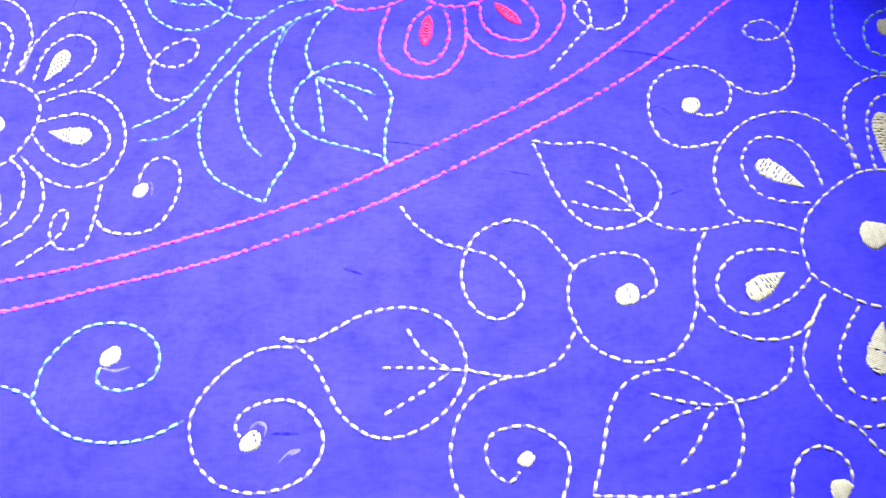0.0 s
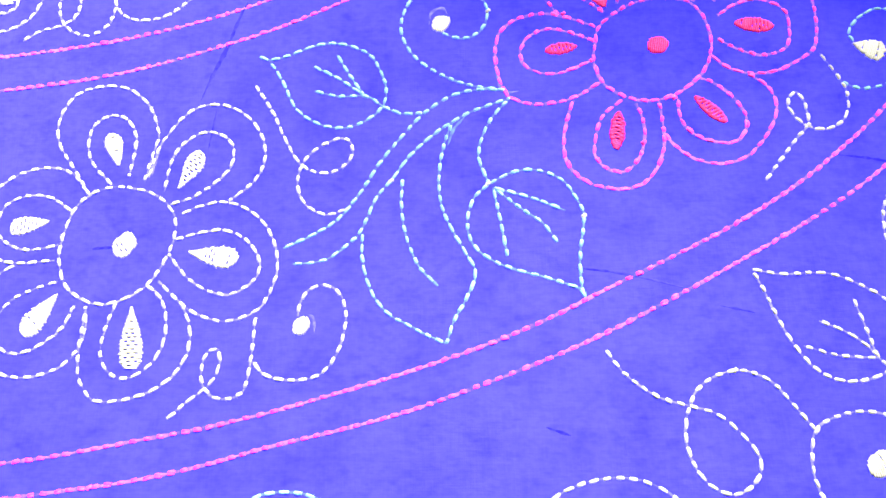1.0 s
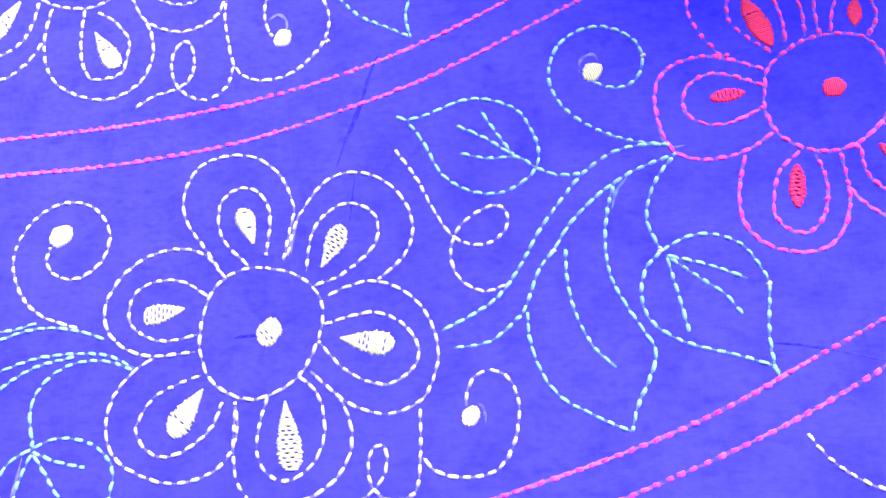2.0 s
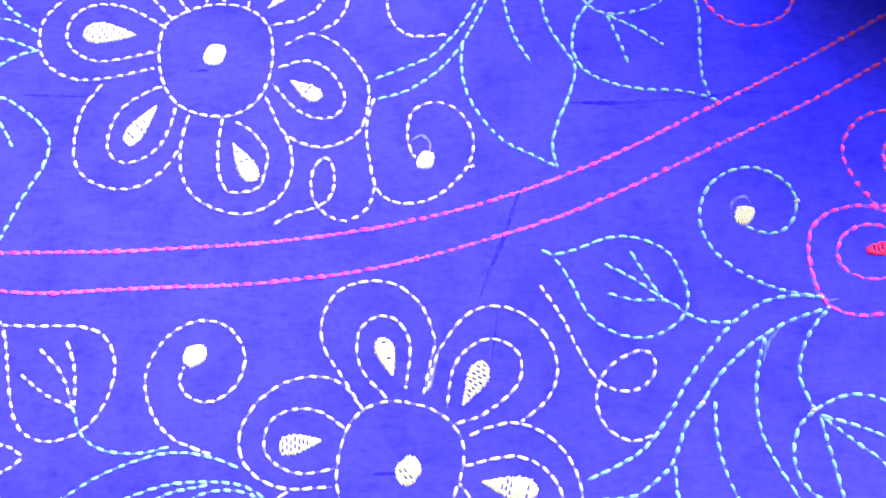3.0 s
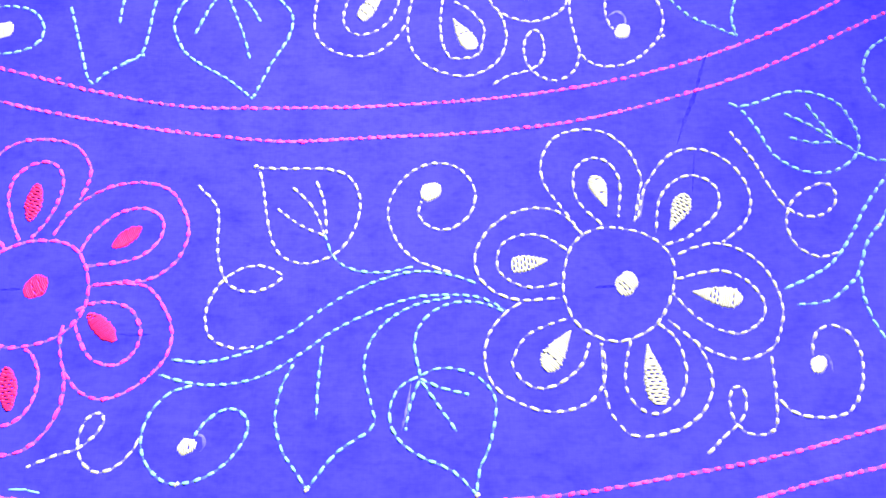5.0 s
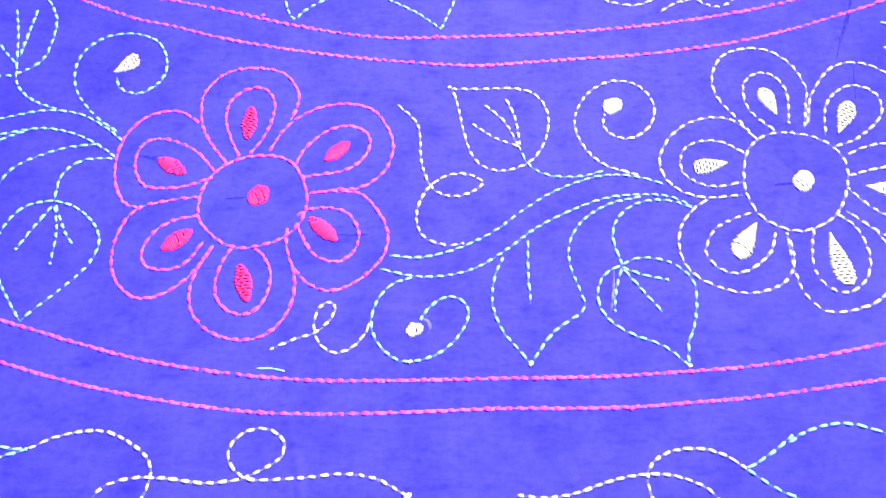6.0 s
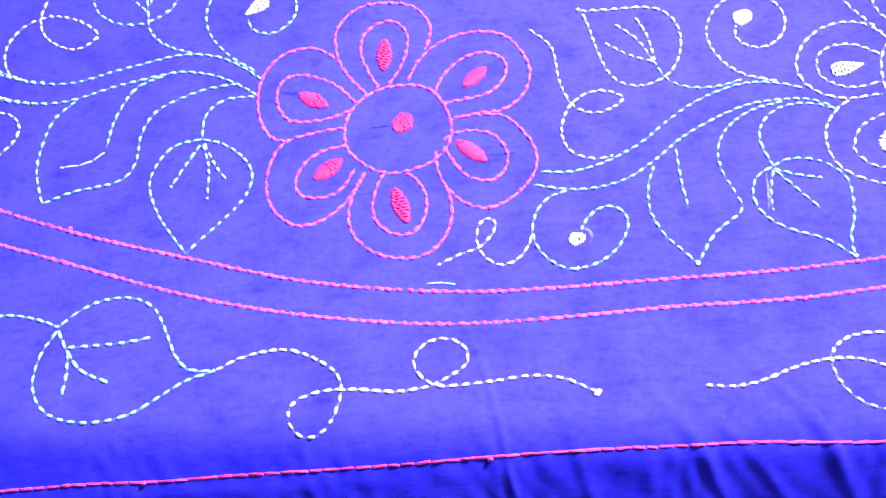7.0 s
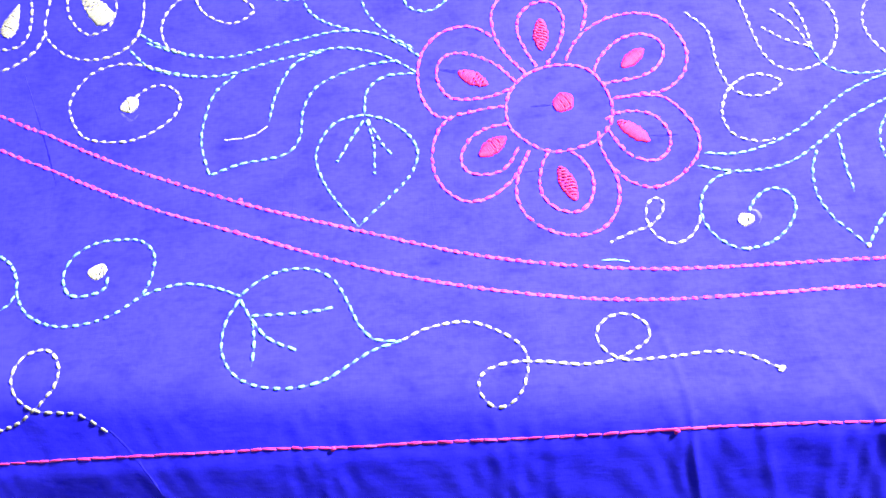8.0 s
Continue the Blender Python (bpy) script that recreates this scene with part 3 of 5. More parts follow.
sew(m, "tendril", WHITE, [(365.0, 59.6), (359.4, 47.0), (353.8, 39.9), (347.9, 37.1), (341.1, 36.8), (335.1, 40.2), (337.1, 44.2), (344.5, 47.7), (350.8, 44.9), (355.0, 39.0), (356.4, 29.9), (354.9, 19.4), (349.4, 11.9), (338.3, 8.1), (328.5, 10.4), (322.9, 14.9)])
m = motif("embroidered_flower", "large white thread flower with double-outlined petals and cream satin centres")
sew(m, "ring", WHITE, [(374.4, -29.1), (363.9, -33.9), (355.3, -39.8), (346.0, -48.7), (340.9, -58.5), (340.4, -68.1), (342.2, -75.0), (350.0, -80.8), (358.2, -84.8), (367.9, -87.6), (378.3, -86.7), (388.7, -80.6), (397.1, -67.6), (400.4, -51.9), (397.6, -38.0), (388.3, -30.0)], closed=True)
dot(m, "centre_dot", WHITE, (371.7, -57.7), 6.4)
sew(m, "petal_outline", WHITE, [(319.5, -51.8), (312.4, -46.3), (309.8, -33.7), (312.5, -22.0), (319.5, -12.5), (330.9, -4.2), (346.8, -0.5), (359.0, -3.5), (366.9, -11.4), (371.3, -18.1), (372.3, -28.3)])
sew(m, "petal_inner_outline", WHITE, [(348.3, -43.7), (337.6, -43.3), (327.6, -40.0), (323.1, -32.4), (322.7, -24.6), (327.3, -16.5), (334.1, -13.2), (345.1, -14.4), (351.3, -20.2), (354.1, -29.4), (355.0, -35.9)])
eye(m, "petal_eye", WHITE, (346.8, -36.8), (328.8, -25.3), 9.2)
sew(m, "petal_outline", WHITE, [(302.7, -55.6), (298.1, -63.2), (295.1, -72.5), (294.9, -83.8), (300.9, -93.7), (310.9, -98.5), (321.5, -99.7), (330.6, -97.6), (337.1, -92.9), (345.2, -81.9)])
sew(m, "petal_inner_outline", WHITE, [(338.6, -65.7), (326.4, -63.8), (314.7, -65.2), (307.0, -70.3), (303.0, -78.2), (305.4, -86.1), (313.5, -90.1), (323.9, -87.4), (333.9, -81.8), (342.5, -73.9)])
eye(m, "petal_eye", WHITE, (330.8, -73.4), (314.4, -82.6), 8.9)
sew(m, "petal_outline", WHITE, [(343.8, -83.0), (335.1, -97.2), (331.1, -107.8), (332.9, -118.0), (339.5, -127.1), (347.2, -131.1), (357.6, -130.7), (369.5, -125.5), (378.9, -112.5), (380.7, -97.7), (376.9, -87.8)])
sew(m, "petal_inner_outline", WHITE, [(358.2, -86.4), (351.1, -95.2), (345.2, -105.8), (345.3, -115.1), (349.6, -120.2), (357.9, -121.9), (367.6, -116.4), (373.8, -104.0), (372.4, -88.8)])
eye(m, "petal_eye", WHITE, (365.3, -93.1), (358.5, -112.2), 9.4)
sew(m, "petal_outline", WHITE, [(371.1, -28.3), (371.1, -10.7), (373.2, 1.9), (378.1, 10.4), (386.9, 16.0), (395.4, 17.2), (404.6, 12.5), (408.4, -0.5), (402.9, -15.6), (392.9, -30.1)])
sew(m, "petal_inner_outline", WHITE, [(379.0, -29.8), (379.9, -12.3), (382.7, -1.2), (388.1, 5.8), (393.0, 7.6), (398.3, 2.6), (397.7, -8.6), (388.6, -28.7)])
eye(m, "petal_eye", WHITE, (384.0, -25.9), (389.2, -1.4), 9.5)
sew(m, "petal_outline", WHITE, [(401.8, -39.4), (416.6, -21.4), (433.2, -13.6), (444.6, -22.1), (441.7, -40.3), (429.5, -52.6), (401.2, -56.9)])
sew(m, "petal_outline", WHITE, [(399.0, -64.1), (421.9, -62.1), (433.2, -74.1), (427.8, -89.8), (413.7, -100.4), (397.6, -98.0), (387.1, -82.4)])
m = motif("embroidered_spiral", "white thread spiral at the flower's foot with a cream dot")
sew(m, "curl", WHITE, [(318.2, -158.0), (320.1, -147.0), (324.5, -140.5), (331.2, -137.7), (339.0, -140.7), (341.9, -147.4), (340.5, -152.0)])
dot(m, "curl_dot", WHITE, (336.7, -152.5), 3.9)
sew(m, "tendril", WHITE, [(343.4, -129.1), (347.1, -131.5), (351.3, -137.0), (356.6, -142.3), (362.4, -149.6)])
m = motif("embroidered_spiral", "aqua-tinted white thread spiral above the large flower")
sew(m, "curl", AQUA, [(381.5, 65.5), (378.0, 43.4), (379.5, 32.6), (384.9, 23.4), (395.8, 18.6), (409.4, 21.2), (420.1, 32.9), (421.7, 48.3), (413.0, 54.9), (402.0, 52.1), (394.4, 47.6), (390.8, 39.9), (391.7, 30.7), (398.0, 27.5)])
dot(m, "curl_dot", WHITE, (402.9, 43.3), 5.1)
m = motif("embroidered_tendril", "white thread tendril with a wide loop and ring")
sew(m, "tendril", WHITE, [(180.0, -42.8), (186.3, -51.6), (196.5, -59.1), (206.5, -62.2), (216.4, -65.4), (224.9, -73.7), (228.4, -80.6), (225.3, -87.2), (217.6, -90.7), (209.1, -86.4), (204.6, -76.7), (205.3, -66.4), (211.2, -55.8), (223.9, -50.5), (235.0, -53.9), (242.2, -62.4), (248.2, -70.7)])
m = motif("embroidered_spiral", "white thread spiral with a round satin dot")
sew(m, "curl", WHITE, [(294.9, -83.8), (293.5, -88.2), (289.7, -96.8), (282.1, -105.1), (271.3, -107.5), (261.0, -105.9), (252.0, -100.5), (246.5, -90.8), (245.2, -80.9), (248.2, -70.7), (256.4, -66.2), (266.5, -64.7), (276.2, -67.6), (280.1, -76.9), (276.7, -81.3), (273.2, -83.1)])
dot(m, "curl_dot", WHITE, (267.9, -81.9), 4.6)
sew(m, "stalk", WHITE, [(246.8, -95.1), (242.3, -103.5), (234.5, -109.6), (222.9, -112.1), (212.5, -110.7), (205.3, -109.2)])
m = motif("embroidered_leaf", "broad white thread leaf with three veins")
sew(m, "leaf_outline", WHITE, [(135.8, -96.4), (145.6, -97.6), (155.1, -93.5), (165.7, -87.8), (178.7, -85.2), (189.6, -86.5), (199.3, -92.1), (204.4, -101.9), (205.3, -109.2), (201.9, -118.3), (193.6, -127.1), (183.4, -131.8), (175.2, -133.0), (167.1, -130.6), (158.6, -123.6), (152.9, -113.5), (147.1, -104.0), (140.8, -99.0)])
sew(m, "vein", WHITE, [(183.1, -93.4), (189.6, -102.7), (199.0, -109.1)])
sew(m, "vein", WHITE, [(173.8, -108.0), (187.4, -108.3), (205.3, -109.4)])
sew(m, "vein", WHITE, [(175.1, -124.8), (187.4, -118.0), (199.0, -110.1)])
m = motif("embroidered_spiral", "large white thread spiral with a round satin dot")
sew(m, "curl", WHITE, [(140.4, -99.7), (129.6, -99.9), (119.3, -104.6), (110.6, -112.8), (105.3, -120.8), (104.2, -128.7), (107.6, -139.4), (115.5, -147.0), (125.8, -150.4), (137.7, -149.7), (147.4, -145.5), (152.7, -138.1), (153.2, -131.4), (148.2, -123.4), (140.7, -119.3), (131.3, -119.6), (123.3, -123.1), (120.7, -128.0), (123.1, -131.9)])
dot(m, "curl_dot", WHITE, (127.0, -133.5), 3.8)
trace(m, "pencil_curl", WHITE, [(126.0, -129.4), (128.8, -126.9), (132.0, -128.1), (131.9, -131.5)])
trace(m, "chalk_smear", WHITE, [(137.5, -140.7), (140.9, -137.5), (144.9, -136.4), (141.4, -138.5)])
m = motif("embroidered_spiral", "white thread spiral with an oval satin dot and wavy stalk")
sew(m, "curl", AQUA, [(43.4, -117.4), (44.0, -113.8), (44.9, -105.4), (50.6, -96.9), (58.1, -90.5), (68.9, -88.9), (79.3, -90.9), (86.8, -96.5), (89.7, -104.1), (87.0, -111.3), (76.9, -114.7), (67.9, -112.5), (66.4, -107.9), (67.6, -105.4)])
dot(m, "curl_dot", WHITE, (70.5, -102.0), 3.9)
trace(m, "pencil_curl", WHITE, [(67.4, -106.2), (73.4, -107.2), (79.0, -105.8)])
sew(m, "stalk", AQUA, [(30.3, -112.1), (38.5, -114.7), (43.4, -117.4), (50.4, -125.0), (62.1, -131.1), (77.0, -133.2), (90.1, -131.5), (101.8, -125.7)])
m = motif("embroidered_spiral", "white thread double spiral with a small satin dot")
sew(m, "curl", WHITE, [(220.8, -112.1), (210.2, -116.4), (202.8, -124.3), (199.1, -135.8), (199.3, -145.3), (203.1, -153.6), (211.7, -160.0), (224.3, -162.0), (235.3, -157.6), (240.7, -145.8), (240.6, -138.3), (235.9, -133.5), (228.1, -129.5), (218.9, -130.0), (212.7, -133.2), (211.5, -139.8), (214.3, -145.5), (220.1, -148.3), (223.3, -144.7)])
dot(m, "curl_dot", WHITE, (225.7, -140.8), 2.9)
m = motif("embroidered_leaf", "white thread leaf with a blunt foot and forked veins")
sew(m, "leaf_outline", WHITE, [(302.7, -122.1), (295.2, -116.6), (285.5, -111.4), (277.2, -110.2), (266.4, -113.2), (259.6, -119.1), (255.6, -128.9), (252.3, -142.3), (248.4, -152.9)])
sew(m, "leaf_outline", WHITE, [(302.7, -122.1), (304.3, -131.5), (302.2, -141.1), (296.8, -148.5), (284.2, -152.0), (272.1, -153.7), (248.4, -152.9)])
sew(m, "vein", WHITE, [(272.0, -118.7), (284.0, -121.8), (294.2, -123.0), (302.7, -122.1)])
sew(m, "vein", WHITE, [(267.6, -135.8), (277.1, -128.2), (290.0, -123.9)])
sew(m, "vein", WHITE, [(280.3, -143.6), (287.3, -136.1), (292.5, -127.5), (296.1, -124.0)])
sew(m, "stalk", WHITE, [(302.7, -122.1), (313.5, -119.8), (323.0, -113.9), (326.8, -107.7), (327.5, -101.9)])
m = motif("embroidered_flower", "white thread flower with slender satin petal centres")
sew(m, "ring", WHITE, [(-98.5, 173.2), (-101.2, 165.7), (-100.8, 155.8), (-98.4, 146.2), (-93.3, 138.0), (-85.2, 133.3), (-74.1, 131.4), (-65.4, 133.8), (-59.0, 139.9), (-55.5, 150.4), (-55.6, 162.5), (-58.3, 171.2), (-65.6, 177.8), (-75.0, 180.6), (-86.4, 179.5)], closed=True)
dot(m, "centre_dot", WHITE, (-78.6, 158.0), 4.7)
sew(m, "petal_outline", WHITE, [(-97.4, 174.0), (-106.7, 183.9), (-115.8, 190.8), (-125.4, 192.8), (-136.9, 190.3), (-146.1, 181.7), (-150.9, 172.6), (-149.9, 161.2), (-144.2, 152.6), (-133.4, 147.7), (-120.0, 148.3), (-102.3, 152.2)])
sew(m, "petal_inner_outline", WHITE, [(-98.8, 169.4), (-109.2, 176.0), (-119.1, 180.6), (-129.7, 181.5), (-137.3, 177.6), (-140.1, 169.9), (-137.4, 161.6), (-128.7, 156.1), (-118.5, 156.0), (-101.8, 159.5)])
eye(m, "petal_eye", WHITE, (-111.0, 166.8), (-133.1, 169.1), 9.7)
sew(m, "petal_outline", WHITE, [(-122.4, 146.0), (-128.9, 136.0), (-131.2, 125.7), (-130.7, 114.4), (-125.2, 106.7), (-113.9, 102.7), (-103.2, 104.4), (-94.9, 111.0), (-89.9, 118.7)])
sew(m, "petal_inner_outline", WHITE, [(-98.3, 144.6), (-106.9, 140.5), (-114.2, 134.7), (-117.9, 125.6), (-117.7, 117.7), (-112.5, 113.3), (-104.9, 114.3), (-97.6, 119.9), (-93.8, 128.8), (-92.5, 135.7)])
eye(m, "petal_eye", WHITE, (-99.5, 136.9), (-111.3, 120.6), 7.1)
sew(m, "petal_outline", WHITE, [(-87.0, 132.7), (-89.3, 120.9), (-88.7, 109.8), (-84.5, 101.1), (-76.7, 95.6), (-65.8, 92.4), (-57.3, 93.8), (-48.9, 99.8), (-45.3, 109.5), (-46.2, 118.3), (-48.5, 123.2)])
sew(m, "petal_inner_outline", WHITE, [(-73.6, 130.9), (-74.6, 120.8), (-74.1, 109.7), (-70.5, 101.7), (-64.0, 101.0), (-57.6, 103.1), (-55.3, 111.8), (-55.5, 117.3), (-61.7, 125.2), (-68.5, 129.3)])
eye(m, "petal_eye", WHITE, (-69.0, 120.7), (-59.9, 105.3), 7.8)
sew(m, "petal_outline", WHITE, [(-51.0, 161.2), (-40.0, 166.4), (-28.6, 160.7), (-19.6, 149.8), (-16.2, 141.6), (-17.2, 130.2), (-21.5, 122.5), (-32.2, 118.2), (-41.9, 120.0), (-49.7, 125.0), (-54.4, 134.1), (-57.3, 139.9)])
sew(m, "petal_inner_outline", WHITE, [(-52.9, 151.6), (-41.8, 154.5), (-32.8, 150.5), (-27.2, 142.9), (-25.5, 137.2), (-28.1, 131.5), (-34.6, 129.8), (-43.4, 132.9), (-50.2, 139.8), (-54.8, 145.2)])
eye(m, "petal_eye", WHITE, (-47.8, 146.3), (-35.2, 138.0), 6.7)
sew(m, "petal_outline", WHITE, [(-76.9, 181.2), (-76.0, 194.0), (-69.8, 207.2), (-58.4, 216.4), (-44.2, 217.3), (-32.2, 210.1), (-26.1, 198.0), (-25.1, 184.7), (-28.9, 172.6), (-36.6, 167.5)])
sew(m, "petal_inner_outline", WHITE, [(-66.8, 179.1), (-65.1, 187.1), (-58.7, 197.5), (-49.6, 205.3), (-39.0, 203.6), (-33.4, 194.2), (-33.8, 186.3), (-39.2, 176.7), (-47.0, 172.3), (-57.8, 170.5)])
eye(m, "petal_eye", WHITE, (-58.7, 178.2), (-43.4, 194.8), 7.4)
sew(m, "petal_outline", WHITE, [(-115.3, 190.5), (-117.9, 200.1), (-115.6, 212.3), (-106.8, 220.3), (-94.7, 220.1), (-82.0, 211.5), (-75.9, 199.3), (-77.3, 181.2)])
sew(m, "petal_inner_outline", WHITE, [(-90.4, 177.0), (-98.9, 187.8), (-104.7, 198.5), (-103.3, 209.3), (-95.2, 211.8), (-86.4, 206.2), (-82.1, 196.8), (-84.2, 180.8)])
eye(m, "petal_eye", WHITE, (-90.3, 187.9), (-94.9, 205.6), 7.6)
m = motif("embroidered_spiral", "white thread spiral with a round satin dot and pencilled curl")
sew(m, "curl", WHITE, [(-14.0, 138.1), (-16.8, 126.9), (-16.0, 115.8), (-13.2, 102.8), (-8.5, 97.4), (-1.2, 95.6), (8.2, 97.3), (15.6, 102.5), (22.0, 109.9), (24.4, 119.7), (21.4, 128.6), (15.1, 134.3), (7.6, 135.5), (1.1, 132.2), (-1.1, 124.4), (-0.0, 116.7), (2.1, 113.4)])
dot(m, "curl_dot", WHITE, (5.9, 112.5), 3.6)
trace(m, "pencil_curl", WHITE, [(0.4, 120.4), (4.3, 122.4), (7.4, 119.9), (7.6, 115.1)])
m = motif("embroidered_tendril", "white thread tendril with an upright loop")
sew(m, "tendril", WHITE, [(-13.2, 102.8), (-15.9, 94.2), (-23.2, 89.4), (-30.6, 91.2), (-36.0, 96.5), (-37.9, 105.1), (-35.3, 112.7), (-31.0, 113.8), (-28.8, 106.1), (-30.1, 98.6), (-36.0, 94.4), (-44.5, 92.3), (-51.8, 88.1)])
m = motif("embroidered_stem", "aqua-tinted white thread double stem leaving the white flower")
sew(m, "stem_line", AQUA, [(-14.1, 145.7), (-4.2, 149.5), (6.7, 154.0), (13.4, 159.9), (20.2, 168.2), (27.2, 180.7), (32.1, 191.0), (35.9, 201.3)])
sew(m, "stem_line", AQUA, [(-12.9, 137.4), (-2.1, 140.2), (8.8, 147.0), (17.7, 156.2), (24.6, 168.1), (30.6, 180.6), (36.6, 190.9), (41.6, 201.1)])
m = motif("embroidered_tendril", "white thread tendril curving up with a loop")
sew(m, "tendril", WHITE, [(14.6, 164.2), (6.9, 163.6), (-2.0, 164.6), (-8.6, 172.7), (-9.8, 184.3), (-7.6, 192.2), (-1.8, 201.2), (5.1, 204.9), (12.4, 202.1), (13.4, 191.6), (8.3, 185.1), (2.6, 185.3), (-7.6, 192.2), (-12.2, 205.5)])
m = motif("embroidered_leaf", "long aqua-tinted white thread leaf with one short vein")
sew(m, "leaf_outline", AQUA, [(20.4, 160.9), (19.8, 151.4), (21.7, 139.8), (27.8, 128.5), (35.9, 119.5), (46.2, 114.0), (55.7, 108.9)])
sew(m, "leaf_outline", AQUA, [(50.7, 203.4), (51.4, 195.6), (51.3, 182.5), (54.1, 167.4), (60.9, 155.2), (64.0, 148.2), (60.8, 136.9), (56.1, 125.8), (54.0, 117.1), (55.7, 108.9)])
sew(m, "vein", AQUA, [(36.4, 185.6), (38.0, 172.7), (41.8, 160.4), (47.3, 150.9)])
m = motif("embroidered_leaf", "heart-shaped aqua-tinted white thread leaf near the upper pink flower")
sew(m, "stalk", AQUA, [(69.9, 175.7), (66.1, 183.4), (64.1, 195.2), (64.2, 203.0)])
sew(m, "leaf_outline", AQUA, [(69.9, 175.7), (65.0, 168.3), (63.1, 157.6), (66.8, 148.1), (76.9, 142.2), (89.3, 139.1), (101.7, 138.4), (111.8, 136.0), (117.1, 133.7)])
sew(m, "leaf_outline", AQUA, [(69.9, 175.7), (78.3, 184.4), (89.8, 189.3), (100.7, 189.0), (109.6, 182.2), (112.6, 172.1), (111.8, 156.5), (111.6, 145.0), (113.8, 136.0)])
sew(m, "vein", AQUA, [(69.9, 175.7), (77.1, 171.7), (90.1, 172.6), (99.2, 176.7)])
sew(m, "vein", AQUA, [(77.1, 171.2), (87.3, 165.4), (98.2, 157.3)])
sew(m, "vein", AQUA, [(77.1, 171.2), (81.4, 159.5), (84.2, 149.6)])
m = motif("embroidered_flower", "pink thread flower above the double border")
sew(m, "petal_outline", PINK, [(113.7, 206.7), (114.4, 193.7), (114.4, 180.8), (118.8, 170.8), (127.6, 165.2), (138.2, 165.5), (146.4, 170.2), (151.6, 180.1), (155.3, 192.8), (156.6, 205.6)])
sew(m, "petal_inner_outline", PINK, [(128.4, 208.9), (124.2, 193.5), (124.2, 185.7), (128.6, 179.2), (135.9, 177.8), (142.0, 182.8), (145.9, 193.0), (144.7, 207.2)])
eye(m, "petal_eye", PINK, (136.7, 208.7), (133.5, 183.5), 8.5)
sew(m, "petal_outline", PINK, [(155.8, 193.3), (162.7, 186.3), (173.4, 183.6), (184.6, 189.9), (188.1, 202.6)])
sew(m, "petal_inner_outline", PINK, [(156.9, 200.5), (164.3, 194.7), (172.4, 195.1), (178.2, 202.7)])
sew(m, "ring", PINK, [(128.9, 212.8), (138.6, 210.7), (149.8, 211.5), (159.6, 217.4), (165.5, 229.4), (164.8, 243.2), (155.8, 251.8), (141.8, 250.8), (131.4, 241.3), (126.9, 227.6)], closed=True)
dot(m, "centre_dot", PINK, (146.4, 231.2), 4.7)
m = motif("embroidered_leaf", "heart-shaped aqua-tinted white thread leaf with three long veins")
sew(m, "leaf_outline", AQUA, [(-172.7, 140.9), (-182.9, 137.5), (-190.3, 131.3), (-194.6, 121.5), (-193.7, 114.3), (-188.5, 104.9), (-179.8, 98.4), (-168.9, 92.2), (-157.1, 82.7)])
sew(m, "leaf_outline", AQUA, [(-172.7, 140.9), (-162.0, 140.2), (-153.3, 135.2), (-144.4, 127.9), (-141.0, 120.6), (-143.0, 111.1), (-149.1, 100.5), (-157.1, 82.7)])
sew(m, "vein", AQUA, [(-172.3, 137.6), (-178.4, 128.9), (-184.9, 113.9)])
sew(m, "vein", AQUA, [(-173.0, 137.6), (-167.4, 124.1), (-162.9, 113.4), (-159.5, 101.6)])
sew(m, "vein", AQUA, [(-173.0, 137.6), (-164.7, 132.7), (-159.5, 126.6), (-155.8, 119.9)])
sew(m, "stalk", AQUA, [(-150.0, 160.8), (-159.3, 158.1), (-168.0, 151.6), (-170.8, 145.2), (-172.6, 140.1)])
m = motif("embroidered_leaf", "long aqua-tinted white thread leaf with a pointed foot")
sew(m, "leaf_outline", AQUA, [(-241.8, 127.5), (-235.9, 109.2), (-233.0, 100.3), (-228.9, 90.0), (-221.6, 95.9), (-206.4, 104.1)])
sew(m, "leaf_outline", AQUA, [(-215.6, 99.9), (-209.0, 102.8), (-206.4, 109.4), (-205.2, 119.0), (-204.1, 128.7), (-200.2, 143.7), (-192.5, 156.6), (-179.1, 163.3), (-167.5, 166.1)])
sew(m, "vein", AQUA, [(-219.1, 118.8), (-218.3, 129.8), (-214.3, 143.5), (-209.6, 151.3)])
m = motif("embroidered_stem", "aqua-tinted white thread double stem running into the white flower")
sew(m, "stem_line", AQUA, [(-237.6, 154.9), (-228.8, 158.9), (-219.9, 163.0), (-211.4, 169.4), (-204.0, 175.0)])
sew(m, "stem_line", AQUA, [(-190.9, 178.1), (-176.6, 176.1), (-163.5, 174.7), (-154.8, 170.8), (-150.8, 167.5)])
sew(m, "stem_line", AQUA, [(-235.2, 141.3), (-226.1, 143.4), (-212.8, 148.7), (-202.1, 156.6), (-191.1, 163.3), (-177.1, 166.1), (-165.1, 166.1), (-151.2, 160.8)])
m = motif("embroidered_spiral", "aqua-tinted white thread spiral above the stem")
sew(m, "curl", AQUA, [(-160.2, 175.8), (-167.2, 181.9), (-172.8, 190.2), (-176.5, 200.8), (-174.8, 213.1), (-164.9, 219.9), (-150.3, 219.7), (-138.5, 212.6), (-134.1, 201.7), (-141.0, 194.6), (-149.9, 189.9), (-158.5, 192.7), (-164.5, 200.7)])
dot(m, "curl_dot", WHITE, (-160.3, 204.7), 4.1)
m = motif("embroidered_spiral", "white thread spiral near the border")
sew(m, "curl", AQUA, [(-288.5, 118.0), (-284.6, 109.0), (-274.9, 104.6), (-264.4, 104.6), (-254.4, 109.1), (-252.8, 118.2), (-260.3, 125.9), (-275.2, 127.3), (-285.2, 122.6)], closed=True)
dot(m, "curl_dot", WHITE, (-270.5, 115.7), 4.3)
